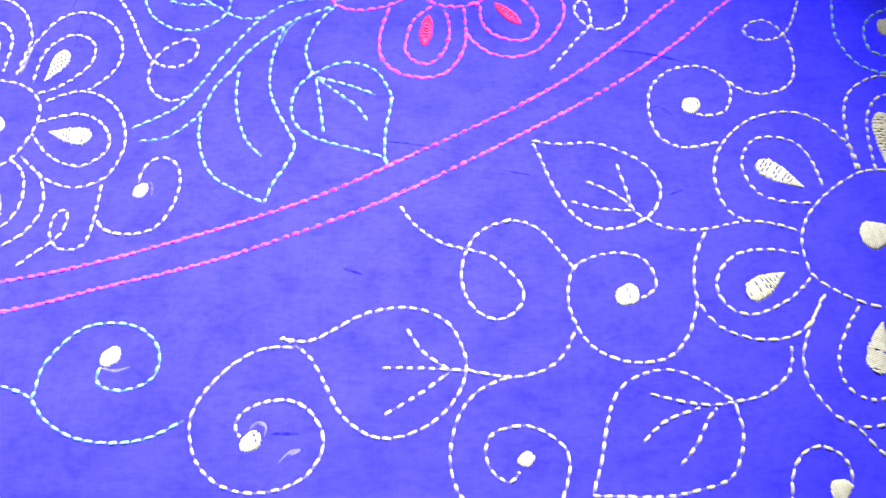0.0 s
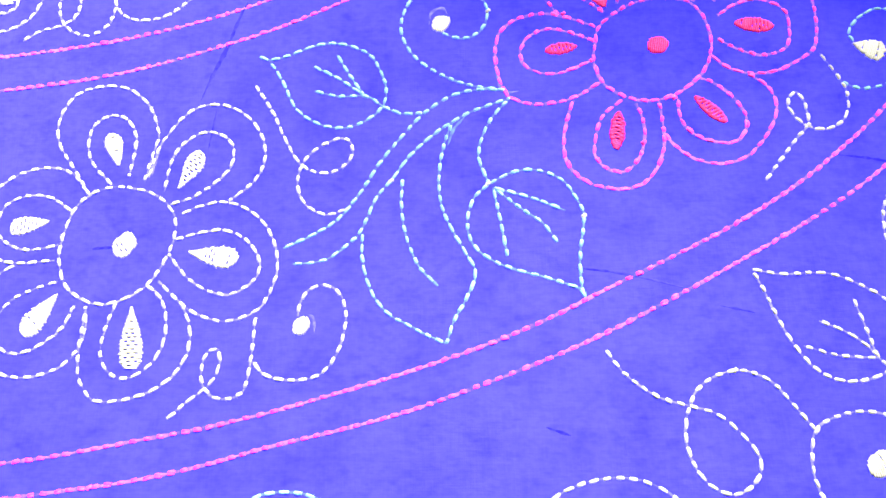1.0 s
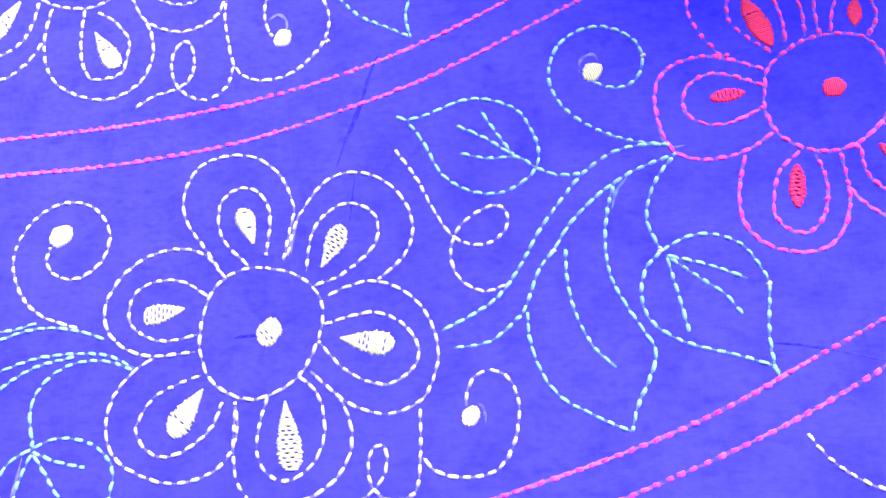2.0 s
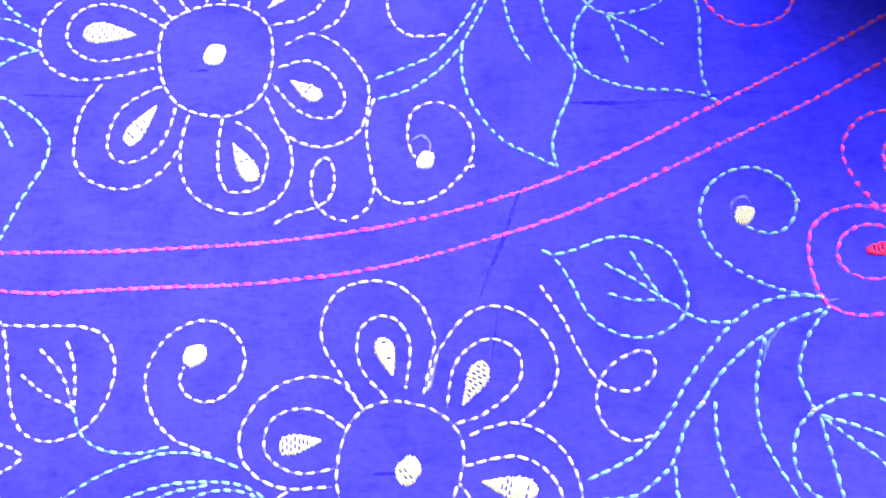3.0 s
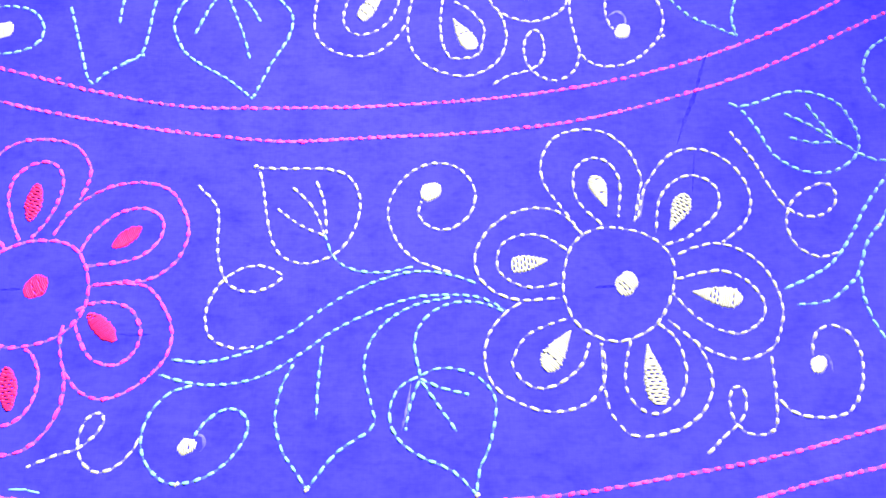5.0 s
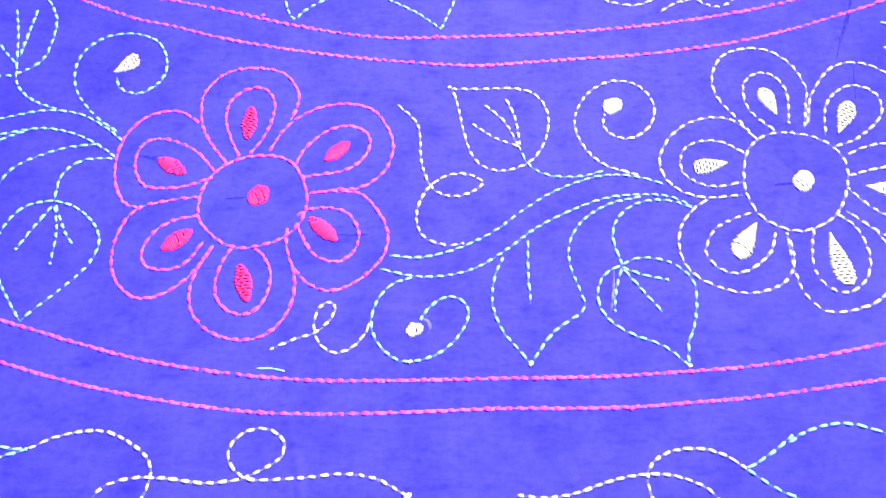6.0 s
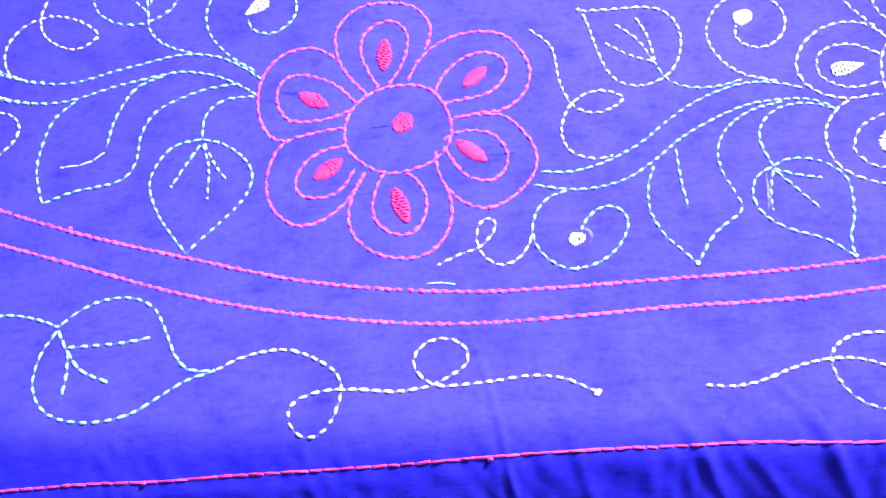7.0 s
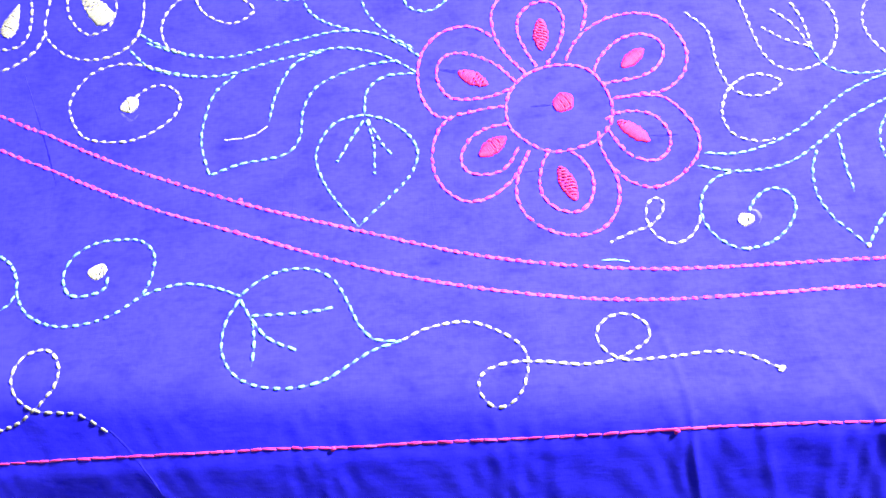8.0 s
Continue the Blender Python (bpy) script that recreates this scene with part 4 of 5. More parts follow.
m = motif("embroidered_flower", "bright pink thread flower with six double-outlined petals and red satin centres")
sew(m, "ring", PINK, [(-266.3, -8.4), (-265.7, 1.7), (-262.2, 9.4), (-254.7, 15.9), (-244.1, 19.2), (-231.8, 18.4), (-223.8, 13.2), (-218.8, 1.6), (-218.7, -8.5), (-222.5, -16.0), (-231.0, -22.1), (-244.5, -24.9), (-254.4, -22.0), (-262.8, -14.6)], closed=True)
dot(m, "centre_dot", PINK, (-240.0, -0.1), 5.0)
sew(m, "petal_outline", PINK, [(-255.9, 15.9), (-265.0, 27.7), (-268.8, 37.1), (-269.2, 49.3), (-262.9, 58.9), (-253.3, 63.6), (-241.9, 63.9), (-231.4, 60.8), (-224.9, 52.0), (-224.8, 45.1), (-227.7, 37.0)])
sew(m, "petal_inner_outline", PINK, [(-250.3, 19.3), (-254.6, 27.7), (-257.6, 37.1), (-256.3, 46.6), (-249.5, 52.8), (-240.7, 53.4), (-235.7, 46.5), (-236.4, 37.0), (-240.3, 27.7), (-245.5, 20.3)])
eye(m, "petal_eye", PINK, (-247.7, 27.7), (-246.0, 44.4), 7.3)
sew(m, "petal_outline", PINK, [(-236.6, 21.6), (-230.8, 31.7), (-222.9, 38.9), (-212.0, 43.7), (-199.5, 44.5), (-189.2, 40.9), (-182.3, 31.4), (-180.0, 22.1), (-182.3, 13.0), (-187.8, 6.5), (-195.9, 2.2), (-207.9, 1.5), (-217.4, -0.2)])
sew(m, "petal_inner_outline", PINK, [(-224.4, 14.5), (-220.0, 22.8), (-210.9, 30.8), (-201.1, 33.4), (-193.5, 30.7), (-190.5, 24.8), (-193.6, 16.9), (-201.6, 11.3), (-213.6, 9.2), (-220.3, 8.5)])
eye(m, "petal_eye", PINK, (-211.2, 16.5), (-199.9, 24.9), 6.7)
sew(m, "petal_outline", PINK, [(-217.4, 0.3), (-203.1, 1.0), (-193.2, -1.1), (-185.1, -11.2), (-181.9, -21.1), (-184.5, -30.7), (-193.8, -40.1), (-204.6, -44.7), (-214.1, -42.3), (-222.2, -34.1), (-226.1, -23.3), (-226.0, -16.0)])
sew(m, "petal_inner_outline", PINK, [(-222.1, -10.3), (-216.5, -7.3), (-208.2, -6.8), (-199.5, -9.9), (-194.6, -18.6), (-196.5, -27.1), (-202.9, -31.8), (-212.5, -29.4), (-219.0, -20.9), (-222.1, -13.5)])
eye(m, "petal_eye", PINK, (-216.5, -11.3), (-204.2, -22.7), 7.2)
sew(m, "petal_outline", PINK, [(-257.7, -23.2), (-262.7, -32.7), (-265.3, -42.1), (-263.8, -51.3), (-258.0, -59.1), (-248.1, -64.0), (-237.9, -65.1), (-228.8, -61.4), (-222.6, -52.6), (-220.9, -42.3), (-222.6, -34.1)])
sew(m, "petal_inner_outline", PINK, [(-249.3, -24.4), (-253.5, -32.8), (-254.8, -43.3), (-251.1, -50.2), (-244.7, -54.0), (-238.0, -53.6), (-232.6, -46.8), (-231.7, -36.4), (-235.9, -28.1), (-241.1, -24.4)])
eye(m, "petal_eye", PINK, (-245.1, -32.3), (-240.5, -49.1), 7.3)
sew(m, "petal_outline", PINK, [(-266.8, -0.4), (-278.2, -1.7), (-293.1, -5.7), (-299.8, -16.2), (-300.9, -29.6), (-296.1, -40.3), (-287.1, -46.5), (-277.6, -45.3), (-268.5, -39.4), (-261.7, -30.7), (-258.3, -24.2)])
sew(m, "petal_inner_outline", PINK, [(-265.7, -9.4), (-275.1, -11.0), (-283.6, -15.9), (-288.3, -25.0), (-286.0, -31.8), (-278.5, -34.1), (-269.0, -31.5), (-262.2, -21.3)])
eye(m, "petal_eye", PINK, (-267.6, -16.4), (-280.2, -24.7), 7.7)
sew(m, "petal_outline", PINK, [(-269.9, 36.3), (-280.1, 42.3), (-293.3, 40.1), (-302.1, 31.9), (-305.8, 20.5), (-304.9, 7.6), (-299.7, -2.5), (-293.2, -5.1)])
sew(m, "petal_inner_outline", PINK, [(-260.9, 11.9), (-268.9, 21.0), (-279.6, 26.9), (-290.1, 28.2), (-296.3, 22.8), (-296.5, 12.8), (-291.4, 5.4), (-281.0, 3.9), (-270.9, 5.5), (-261.6, 9.1)])
eye(m, "petal_eye", PINK, (-274.0, 10.8), (-287.0, 18.7), 7.1)
m = motif("embroidered_tendril", "white thread tendril with a leaf-shaped loop")
sew(m, "tendril", WHITE, [(-178.1, 43.6), (-168.7, 32.7), (-167.2, 14.2), (-162.1, 1.2), (-152.2, -2.6), (-142.7, 0.6), (-139.9, 4.4), (-147.8, 8.3), (-157.5, 6.9), (-165.6, 0.0), (-169.7, -11.3), (-166.6, -21.2), (-157.0, -25.3), (-148.8, -24.7)])
m = motif("embroidered_leaf", "white thread leaf with a squared foot and three veins")
sew(m, "leaf_outline", WHITE, [(-153.1, 51.0), (-139.2, 50.6), (-123.9, 50.5), (-113.8, 47.0), (-108.8, 37.5), (-110.1, 25.5), (-116.3, 15.0), (-126.0, 9.9), (-135.7, 10.0), (-143.2, 15.3), (-147.3, 27.2), (-150.3, 43.3), (-152.3, 50.2)])
sew(m, "vein", WHITE, [(-127.7, 45.3), (-123.8, 35.0), (-122.4, 21.7)])
sew(m, "vein", WHITE, [(-137.7, 42.4), (-128.8, 33.7), (-123.2, 21.7)])
sew(m, "vein", WHITE, [(-143.7, 33.0), (-133.6, 25.7), (-123.2, 21.1)])
sew(m, "stalk", AQUA, [(-123.2, 21.7), (-118.7, 11.7), (-110.2, 6.4), (-96.9, 5.3), (-85.9, 7.7)])
m = motif("embroidered_spiral", "white thread spiral with a satin dot above the stem")
sew(m, "curl", WHITE, [(-70.4, 4.9), (-84.7, 10.3), (-93.0, 18.7), (-96.9, 30.6), (-93.8, 41.3), (-86.0, 49.4), (-75.9, 52.5), (-65.9, 49.1), (-60.1, 39.4), (-63.1, 28.8), (-72.0, 23.1), (-80.5, 25.1), (-84.1, 30.4), (-82.7, 35.8)])
dot(m, "curl_dot", WHITE, (-78.8, 39.8), 4.4)
m = motif("embroidered_stem", "aqua-tinted white thread double stem joining pink and white flowers")
sew(m, "stem_line", AQUA, [(-181.1, -29.5), (-169.4, -30.8), (-157.9, -28.9), (-146.5, -24.9), (-134.9, -18.9), (-123.3, -10.4), (-109.0, -1.7), (-92.1, 4.4), (-80.0, 5.6), (-68.0, 3.4), (-59.8, 0.2)])
sew(m, "stem_line", AQUA, [(-185.1, -35.5), (-171.0, -39.0), (-157.3, -39.1), (-143.7, -35.7), (-130.0, -27.5), (-118.5, -19.1), (-104.3, -11.8), (-87.5, -5.7), (-73.2, -4.2), (-59.0, -5.3), (-48.7, -10.4)])
m = motif("embroidered_leaf", "long aqua-tinted white thread leaf with one straight vein")
sew(m, "leaf_outline", AQUA, [(-70.8, -5.2), (-85.2, -8.3), (-97.2, -15.6), (-103.7, -25.3), (-104.5, -36.0), (-101.2, -47.5), (-100.7, -55.4), (-113.6, -64.2), (-123.9, -76.9)])
sew(m, "leaf_outline", AQUA, [(-132.3, -31.0), (-136.6, -40.4), (-138.0, -51.9), (-134.6, -63.0), (-128.9, -70.5), (-123.9, -76.9)])
sew(m, "vein", AQUA, [(-121.5, -23.9), (-122.4, -38.2), (-122.2, -52.4)])
m = motif("embroidered_leaf", "heart-shaped aqua-tinted white thread leaf near the lower border")
sew(m, "stalk", AQUA, [(-48.8, -11.2), (-59.1, -7.3), (-71.0, -7.7), (-80.7, -13.3), (-85.2, -23.0), (-82.7, -36.1)])
sew(m, "leaf_outline", AQUA, [(-82.7, -36.1), (-90.9, -40.7), (-94.5, -49.9), (-91.4, -58.8), (-82.8, -65.4), (-70.0, -70.9), (-60.9, -79.3)])
sew(m, "leaf_outline", AQUA, [(-82.7, -36.1), (-74.5, -33.1), (-63.2, -35.1), (-55.6, -41.0), (-53.5, -47.9), (-56.1, -61.2), (-60.1, -69.8), (-61.6, -78.3)])
sew(m, "vein", AQUA, [(-82.8, -37.3), (-86.6, -47.6), (-88.0, -56.6)])
trace(m, "chalk_smear", WHITE, [(-86.2, -38.4), (-87.5, -47.6), (-89.5, -56.2)])
sew(m, "vein", AQUA, [(-82.8, -37.3), (-75.3, -47.7), (-68.6, -56.8)])
sew(m, "vein", AQUA, [(-82.8, -37.3), (-73.8, -40.9), (-63.7, -43.3)])
m = motif("embroidered_spiral", "white thread oval spiral with a satin dot under the stem")
sew(m, "curl", AQUA, [(-171.0, -39.5), (-179.9, -42.5), (-185.9, -49.3), (-188.3, -58.3), (-185.6, -67.0), (-178.8, -73.5), (-172.1, -75.2), (-161.5, -72.5), (-153.2, -66.1), (-148.2, -57.4), (-149.7, -50.7), (-156.7, -48.3), (-164.2, -52.8), (-168.2, -58.4)])
dot(m, "curl_dot", WHITE, (-170.3, -62.1), 3.3)
trace(m, "pencil_curl", WHITE, [(-168.3, -57.7), (-164.9, -58.4), (-163.9, -61.7), (-165.1, -63.9)])
m = motif("embroidered_tendril", "white thread tendril with a slanting loop under the pink flower")
sew(m, "tendril", WHITE, [(-188.3, -58.3), (-190.9, -63.8), (-195.7, -69.1), (-203.0, -71.2), (-209.1, -66.9), (-211.7, -60.4), (-210.3, -52.6), (-206.2, -49.7), (-203.2, -52.0), (-205.1, -57.1), (-210.9, -62.6), (-219.3, -65.2), (-229.0, -69.4)])
m = motif("embroidered_stem", "aqua-tinted white thread double stem running into the pink flower")
sew(m, "stem_line", AQUA, [(-435.8, 44.8), (-430.0, 41.8), (-412.9, 35.7), (-393.7, 33.8), (-375.1, 38.0), (-359.1, 41.3), (-343.1, 44.1), (-326.9, 42.1), (-313.4, 34.9), (-304.0, 27.2)])
sew(m, "stem_line", AQUA, [(-434.4, 31.4), (-428.6, 29.3), (-409.0, 24.4), (-392.9, 24.9), (-374.5, 29.9), (-358.7, 32.9), (-342.7, 35.1), (-326.6, 31.6), (-313.2, 24.5), (-306.0, 18.8)])
sew(m, "stem_line", AQUA, [(-439.8, 49.9), (-429.8, 43.1), (-418.5, 37.7), (-407.4, 35.0)])
sew(m, "stem_line", AQUA, [(-443.5, 41.3), (-434.7, 32.2), (-423.4, 27.1), (-411.1, 24.6)])
m = motif("embroidered_tendril", "white thread tendril with a pointed loop")
sew(m, "tendril", WHITE, [(-407.2, 87.6), (-409.5, 80.1), (-412.4, 69.6), (-409.5, 60.1), (-400.7, 53.3), (-392.3, 51.6), (-384.4, 56.2), (-384.1, 59.9), (-393.3, 66.8), (-407.5, 70.6), (-421.0, 65.8), (-428.4, 54.5), (-425.9, 42.3), (-418.5, 37.7)])
m = motif("embroidered_leaf", "aqua-tinted white thread leaf with three fanned veins")
sew(m, "leaf_outline", AQUA, [(-388.3, 91.9), (-393.4, 113.0), (-375.1, 114.1), (-354.9, 108.8), (-344.7, 95.3), (-343.8, 84.3), (-347.7, 70.7), (-358.1, 63.8), (-367.5, 62.3), (-377.3, 65.1), (-385.6, 73.2), (-388.3, 91.9)])
sew(m, "vein", AQUA, [(-377.1, 91.2), (-367.4, 76.6), (-359.8, 68.4)])
sew(m, "vein", AQUA, [(-363.8, 98.2), (-361.2, 83.9), (-360.0, 70.0)])
sew(m, "vein", AQUA, [(-353.4, 97.5), (-355.9, 86.6), (-358.9, 72.9)])
sew(m, "stalk", AQUA, [(-360.0, 70.0), (-358.1, 57.8), (-350.0, 49.8), (-337.5, 44.5)])
m = motif("embroidered_spiral", "aqua-tinted white thread spiral with a slanting satin dot")
sew(m, "curl", AQUA, [(-307.4, 32.2), (-318.5, 40.3), (-328.8, 52.8), (-331.5, 65.1), (-327.6, 75.5), (-317.0, 82.6), (-303.3, 83.3), (-292.1, 77.9), (-287.7, 66.8), (-290.1, 57.9), (-299.2, 51.8), (-308.7, 54.5), (-311.2, 60.7)])
eye(m, "curl_dot", WHITE, (-312.7, 63.2), (-301.7, 70.8), 7.6)
m = motif("embroidered_leaf", "long aqua-tinted white thread leaf with a bent vein")
sew(m, "leaf_outline", AQUA, [(-391.5, 24.2), (-401.3, 14.9), (-405.6, -0.4), (-405.8, -11.6), (-401.2, -26.4)])
sew(m, "leaf_outline", AQUA, [(-401.2, -26.4), (-387.6, -21.7), (-367.5, -18.5), (-360.7, -10.2), (-359.4, 3.8), (-353.6, 14.8), (-342.1, 21.1), (-329.1, 25.0), (-315.9, 26.2)])
sew(m, "vein", AQUA, [(-350.7, 33.7), (-363.7, 28.1), (-372.0, 13.6), (-375.1, -1.0)])
strand(m, "vein", WHITE, [(-374.9, -2.7), (-382.9, -8.2), (-395.7, -9.2)])
m = motif("embroidered_leaf", "heart-shaped aqua-tinted white thread leaf with three fanned veins")
sew(m, "stalk", AQUA, [(-307.3, 19.0), (-320.9, 18.4), (-329.8, 11.3), (-331.1, -1.0)])
sew(m, "leaf_outline", AQUA, [(-331.1, -1.0), (-343.3, -3.3), (-350.4, -11.2), (-353.2, -22.0), (-348.0, -36.1), (-339.3, -48.7), (-333.8, -55.6)])
sew(m, "leaf_outline", AQUA, [(-331.1, -1.0), (-320.1, -4.8), (-310.8, -13.2), (-307.4, -21.9), (-311.2, -32.5), (-320.4, -42.4), (-329.4, -50.8), (-333.8, -55.6)])
sew(m, "vein", AQUA, [(-331.0, -3.0), (-338.6, -15.0), (-343.7, -24.2)])
sew(m, "vein", AQUA, [(-330.4, -3.0), (-327.1, -16.0), (-326.9, -31.1)])
sew(m, "vein", AQUA, [(-329.9, -3.1), (-323.3, -16.3), (-317.1, -23.8)])
m = motif("embroidered_spiral", "white thread oval spiral with a satin dot near the border")
sew(m, "curl", WHITE, [(-423.5, 27.7), (-434.7, 32.2), (-448.7, 34.3), (-461.0, 31.0), (-468.7, 22.9), (-471.4, 15.8), (-469.1, 6.9), (-462.0, -2.4), (-448.0, -6.0), (-434.7, -4.9), (-421.9, 2.7), (-417.1, 11.0), (-420.2, 18.6), (-428.6, 21.6), (-436.6, 18.5), (-439.6, 15.0)])
dot(m, "curl_dot", WHITE, (-441.6, 12.5), 4.3)
trace(m, "pencil_curl", WHITE, [(-445.9, 9.1), (-440.4, 4.6), (-436.8, 7.4)])
m = motif("embroidered_flower", "white thread flower with cream satin petal centres at the stem's end")
sew(m, "petal_outline", WHITE, [(-437.4, 77.1), (-437.8, 68.0), (-438.2, 55.8), (-441.1, 47.1), (-449.0, 40.3), (-461.5, 37.9), (-474.4, 41.1), (-483.9, 49.3), (-486.8, 57.1), (-485.0, 72.1), (-483.3, 81.1)])
sew(m, "petal_inner_outline", WHITE, [(-474.7, 82.0), (-476.4, 71.4), (-474.3, 60.6), (-465.2, 51.6), (-455.5, 54.3), (-451.7, 63.1), (-452.7, 70.8), (-459.7, 80.6)])
eye(m, "petal_eye", WHITE, (-470.9, 75.5), (-454.8, 56.7), 11.2)
sew(m, "petal_outline", WHITE, [(-486.0, 54.0), (-491.4, 43.9), (-501.9, 36.7), (-507.4, 35.6), (-518.9, 38.6), (-528.7, 51.4), (-530.3, 66.6), (-525.9, 81.6)])
sew(m, "petal_inner_outline", WHITE, [(-495.6, 80.6), (-493.6, 60.6), (-497.4, 48.9), (-508.5, 46.8), (-517.7, 55.0), (-519.0, 68.7), (-511.5, 81.9)])
eye(m, "petal_eye", WHITE, (-500.3, 70.3), (-506.2, 53.2), 8.3)
sew(m, "ring", WHITE, [(-485.7, 82.9), (-471.5, 84.8), (-463.3, 94.9), (-465.6, 109.5), (-476.5, 120.2), (-494.2, 121.8), (-505.2, 113.0), (-504.0, 96.9), (-496.0, 86.8)], closed=True)
dot(m, "centre_dot", WHITE, (-484.7, 103.2), 4.9)
m = motif("embroidered_spiral", "white thread spiral in the lower vine with an oval satin dot")
sew(m, "curl", AQUA, [(-424.8, -80.8), (-421.8, -72.2), (-422.1, -62.0), (-428.7, -55.5), (-437.8, -54.3), (-449.1, -55.2), (-458.4, -60.5), (-461.3, -69.3), (-457.4, -77.7), (-449.7, -79.0), (-441.5, -76.4), (-441.3, -70.8)])
dot(m, "curl_dot", WHITE, (-446.2, -68.4), 3.9)
m = motif("embroidered_vine", "white thread vine with a leaf and loops along the hem")
sew(m, "vine", AQUA, [(-500.7, -53.6), (-492.0, -58.1), (-486.0, -62.5), (-481.6, -70.5), (-480.1, -76.9), (-472.9, -86.0), (-460.5, -91.2), (-448.2, -91.3), (-435.6, -87.8), (-424.8, -80.8), (-413.3, -77.1), (-403.7, -76.7), (-391.4, -79.8), (-382.7, -83.5)])
sew(m, "vine", AQUA, [(-480.9, -75.6), (-482.8, -80.4), (-485.9, -82.7), (-491.9, -87.3)])
sew(m, "leaf_outline", AQUA, [(-382.7, -83.5), (-376.1, -77.8), (-365.8, -73.5), (-353.9, -73.5), (-344.3, -78.6), (-338.2, -88.7), (-333.4, -98.4), (-327.8, -104.4), (-321.1, -105.7), (-316.6, -105.8)])
sew(m, "leaf_outline", AQUA, [(-382.6, -84.7), (-387.4, -94.0), (-387.9, -105.5), (-382.7, -114.7), (-373.3, -120.2), (-360.1, -122.0), (-347.1, -119.9), (-336.5, -114.0), (-327.7, -109.0), (-316.6, -105.8)])
sew(m, "vein", AQUA, [(-382.6, -84.7), (-377.1, -93.5), (-369.4, -102.1), (-357.8, -107.3)])
sew(m, "vein", AQUA, [(-376.6, -93.5), (-374.9, -104.0), (-375.1, -112.9)])
sew(m, "vein", AQUA, [(-377.2, -92.3), (-364.5, -92.3), (-354.2, -92.0), (-343.9, -90.7)])
sew(m, "vine", WHITE, [(-316.6, -105.8), (-305.4, -101.1), (-289.6, -99.7), (-276.6, -105.0), (-269.4, -111.0), (-267.9, -117.7), (-271.1, -127.1), (-276.8, -132.6), (-283.2, -132.3), (-287.4, -126.3), (-285.5, -120.0), (-275.4, -116.7), (-262.4, -116.9), (-247.5, -118.8), (-234.3, -117.8)])
sew(m, "vine", WHITE, [(-234.3, -117.8), (-224.8, -113.5), (-219.6, -109.3), (-220.6, -103.1), (-228.9, -99.6), (-237.3, -102.6), (-240.5, -109.3), (-235.1, -116.2), (-227.8, -118.1), (-210.3, -117.5), (-197.0, -116.5), (-184.4, -118.3), (-172.6, -124.3)])
dot(m, "vine_knot", WHITE, (-172.4, -124.5), 1.3)
m = motif("embroidered_tendril", "white thread looped tendril above the hem")
sew(m, "tendril", WHITE, [(-433.9, -134.6), (-438.7, -130.7), (-446.2, -126.7), (-462.8, -124.8), (-470.9, -118.3), (-473.1, -109.4), (-469.7, -102.8), (-460.4, -101.1), (-454.4, -107.2), (-453.7, -115.0), (-458.8, -121.2), (-464.1, -125.1), (-471.2, -129.0), (-479.2, -131.2), (-487.2, -132.6)])
m = motif("embroidered_vine", "white thread vine with a wide loop and a leaf above the hem")
sew(m, "vine", WHITE, [(-132.5, -124.7), (-121.4, -125.8), (-110.8, -124.4), (-97.6, -120.5), (-84.6, -118.4), (-72.5, -119.4), (-61.6, -124.4), (-57.4, -132.0), (-61.2, -136.5), (-68.6, -138.1), (-78.4, -133.8), (-83.4, -125.8), (-83.2, -116.8), (-75.5, -111.1), (-63.6, -109.7), (-53.9, -112.3), (-47.1, -117.1)])
sew(m, "leaf_outline", AQUA, [(-47.1, -117.1), (-40.5, -122.1), (-34.0, -125.8), (-24.8, -129.4)])
sew(m, "leaf_outline", AQUA, [(-47.1, -117.1), (-37.3, -112.1), (-27.2, -105.4)])
sew(m, "leaf_outline", AQUA, [(-29.5, -108.4), (-22.9, -104.6), (-10.1, -101.6), (1.8, -103.4), (13.0, -108.5), (19.9, -114.1)])
strand(m, "loose_thread", AQUA, [(-234.4, -76.6), (-227.9, -76.8), (-221.7, -78.1)])
trace(m, "pencil_trace", AQUA, [(-225.6, -16.0), (-225.8, -25.7)])
knot(WHITE, (223.9, -50.5), 1.1)
knot(WHITE, (135.8, -96.4), 1.1)
knot(WHITE, (370.4, -17.0), 1.1)
knot(WHITE, (139.1, -97.5), 1.1)
knot(WHITE, (142.5, 94.8), 1.1)
knot(WHITE, (176.0, 7.0), 1.1)
knot(WHITE, (103.1, 23.0), 1.1)
knot(WHITE, (140.5, 20.7), 1.1)
knot(WHITE, (265.0, 42.2), 1.1)
knot(WHITE, (23.5, 109.7), 1.1)
knot(WHITE, (-153.8, 51.7), 1.1)
knot(WHITE, (-61.2, -78.9), 1.1)
knot(WHITE, (-123.9, -77.1), 1.1)
knot(WHITE, (-172.1, -75.2), 1.1)
knot(PINK, (-204.6, -44.9), 1.1)
knot(PINK, (-243.4, 92.0), 1.1)
knot(PINK, (0.6, -87.1), 1.1)
knot(PINK, (-86.2, -94.7), 1.1)
knot(PINK, (-134.3, 62.5), 1.1)
knot(PINK, (35.4, 83.5), 1.1)
knot(PINK, (-159.5, 78.7), 1.1)
knot(PINK, (-133.3, 62.6), 1.1)
knot(PINK, (-386.4, -39.4), 1.1)
knot(PINK, (-444.8, -32.7), 1.1)
knot(PINK, (-345.0, -145.0), 1.1)
knot(PINK, (-214.2, -145.2), 1.1)
knot(PINK, (200.8, 36.0), 1.1)
knot(PINK, (214.6, 54.4), 1.1)
knot(PINK, (173.0, 92.4), 1.1)
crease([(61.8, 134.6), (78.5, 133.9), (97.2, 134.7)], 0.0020)
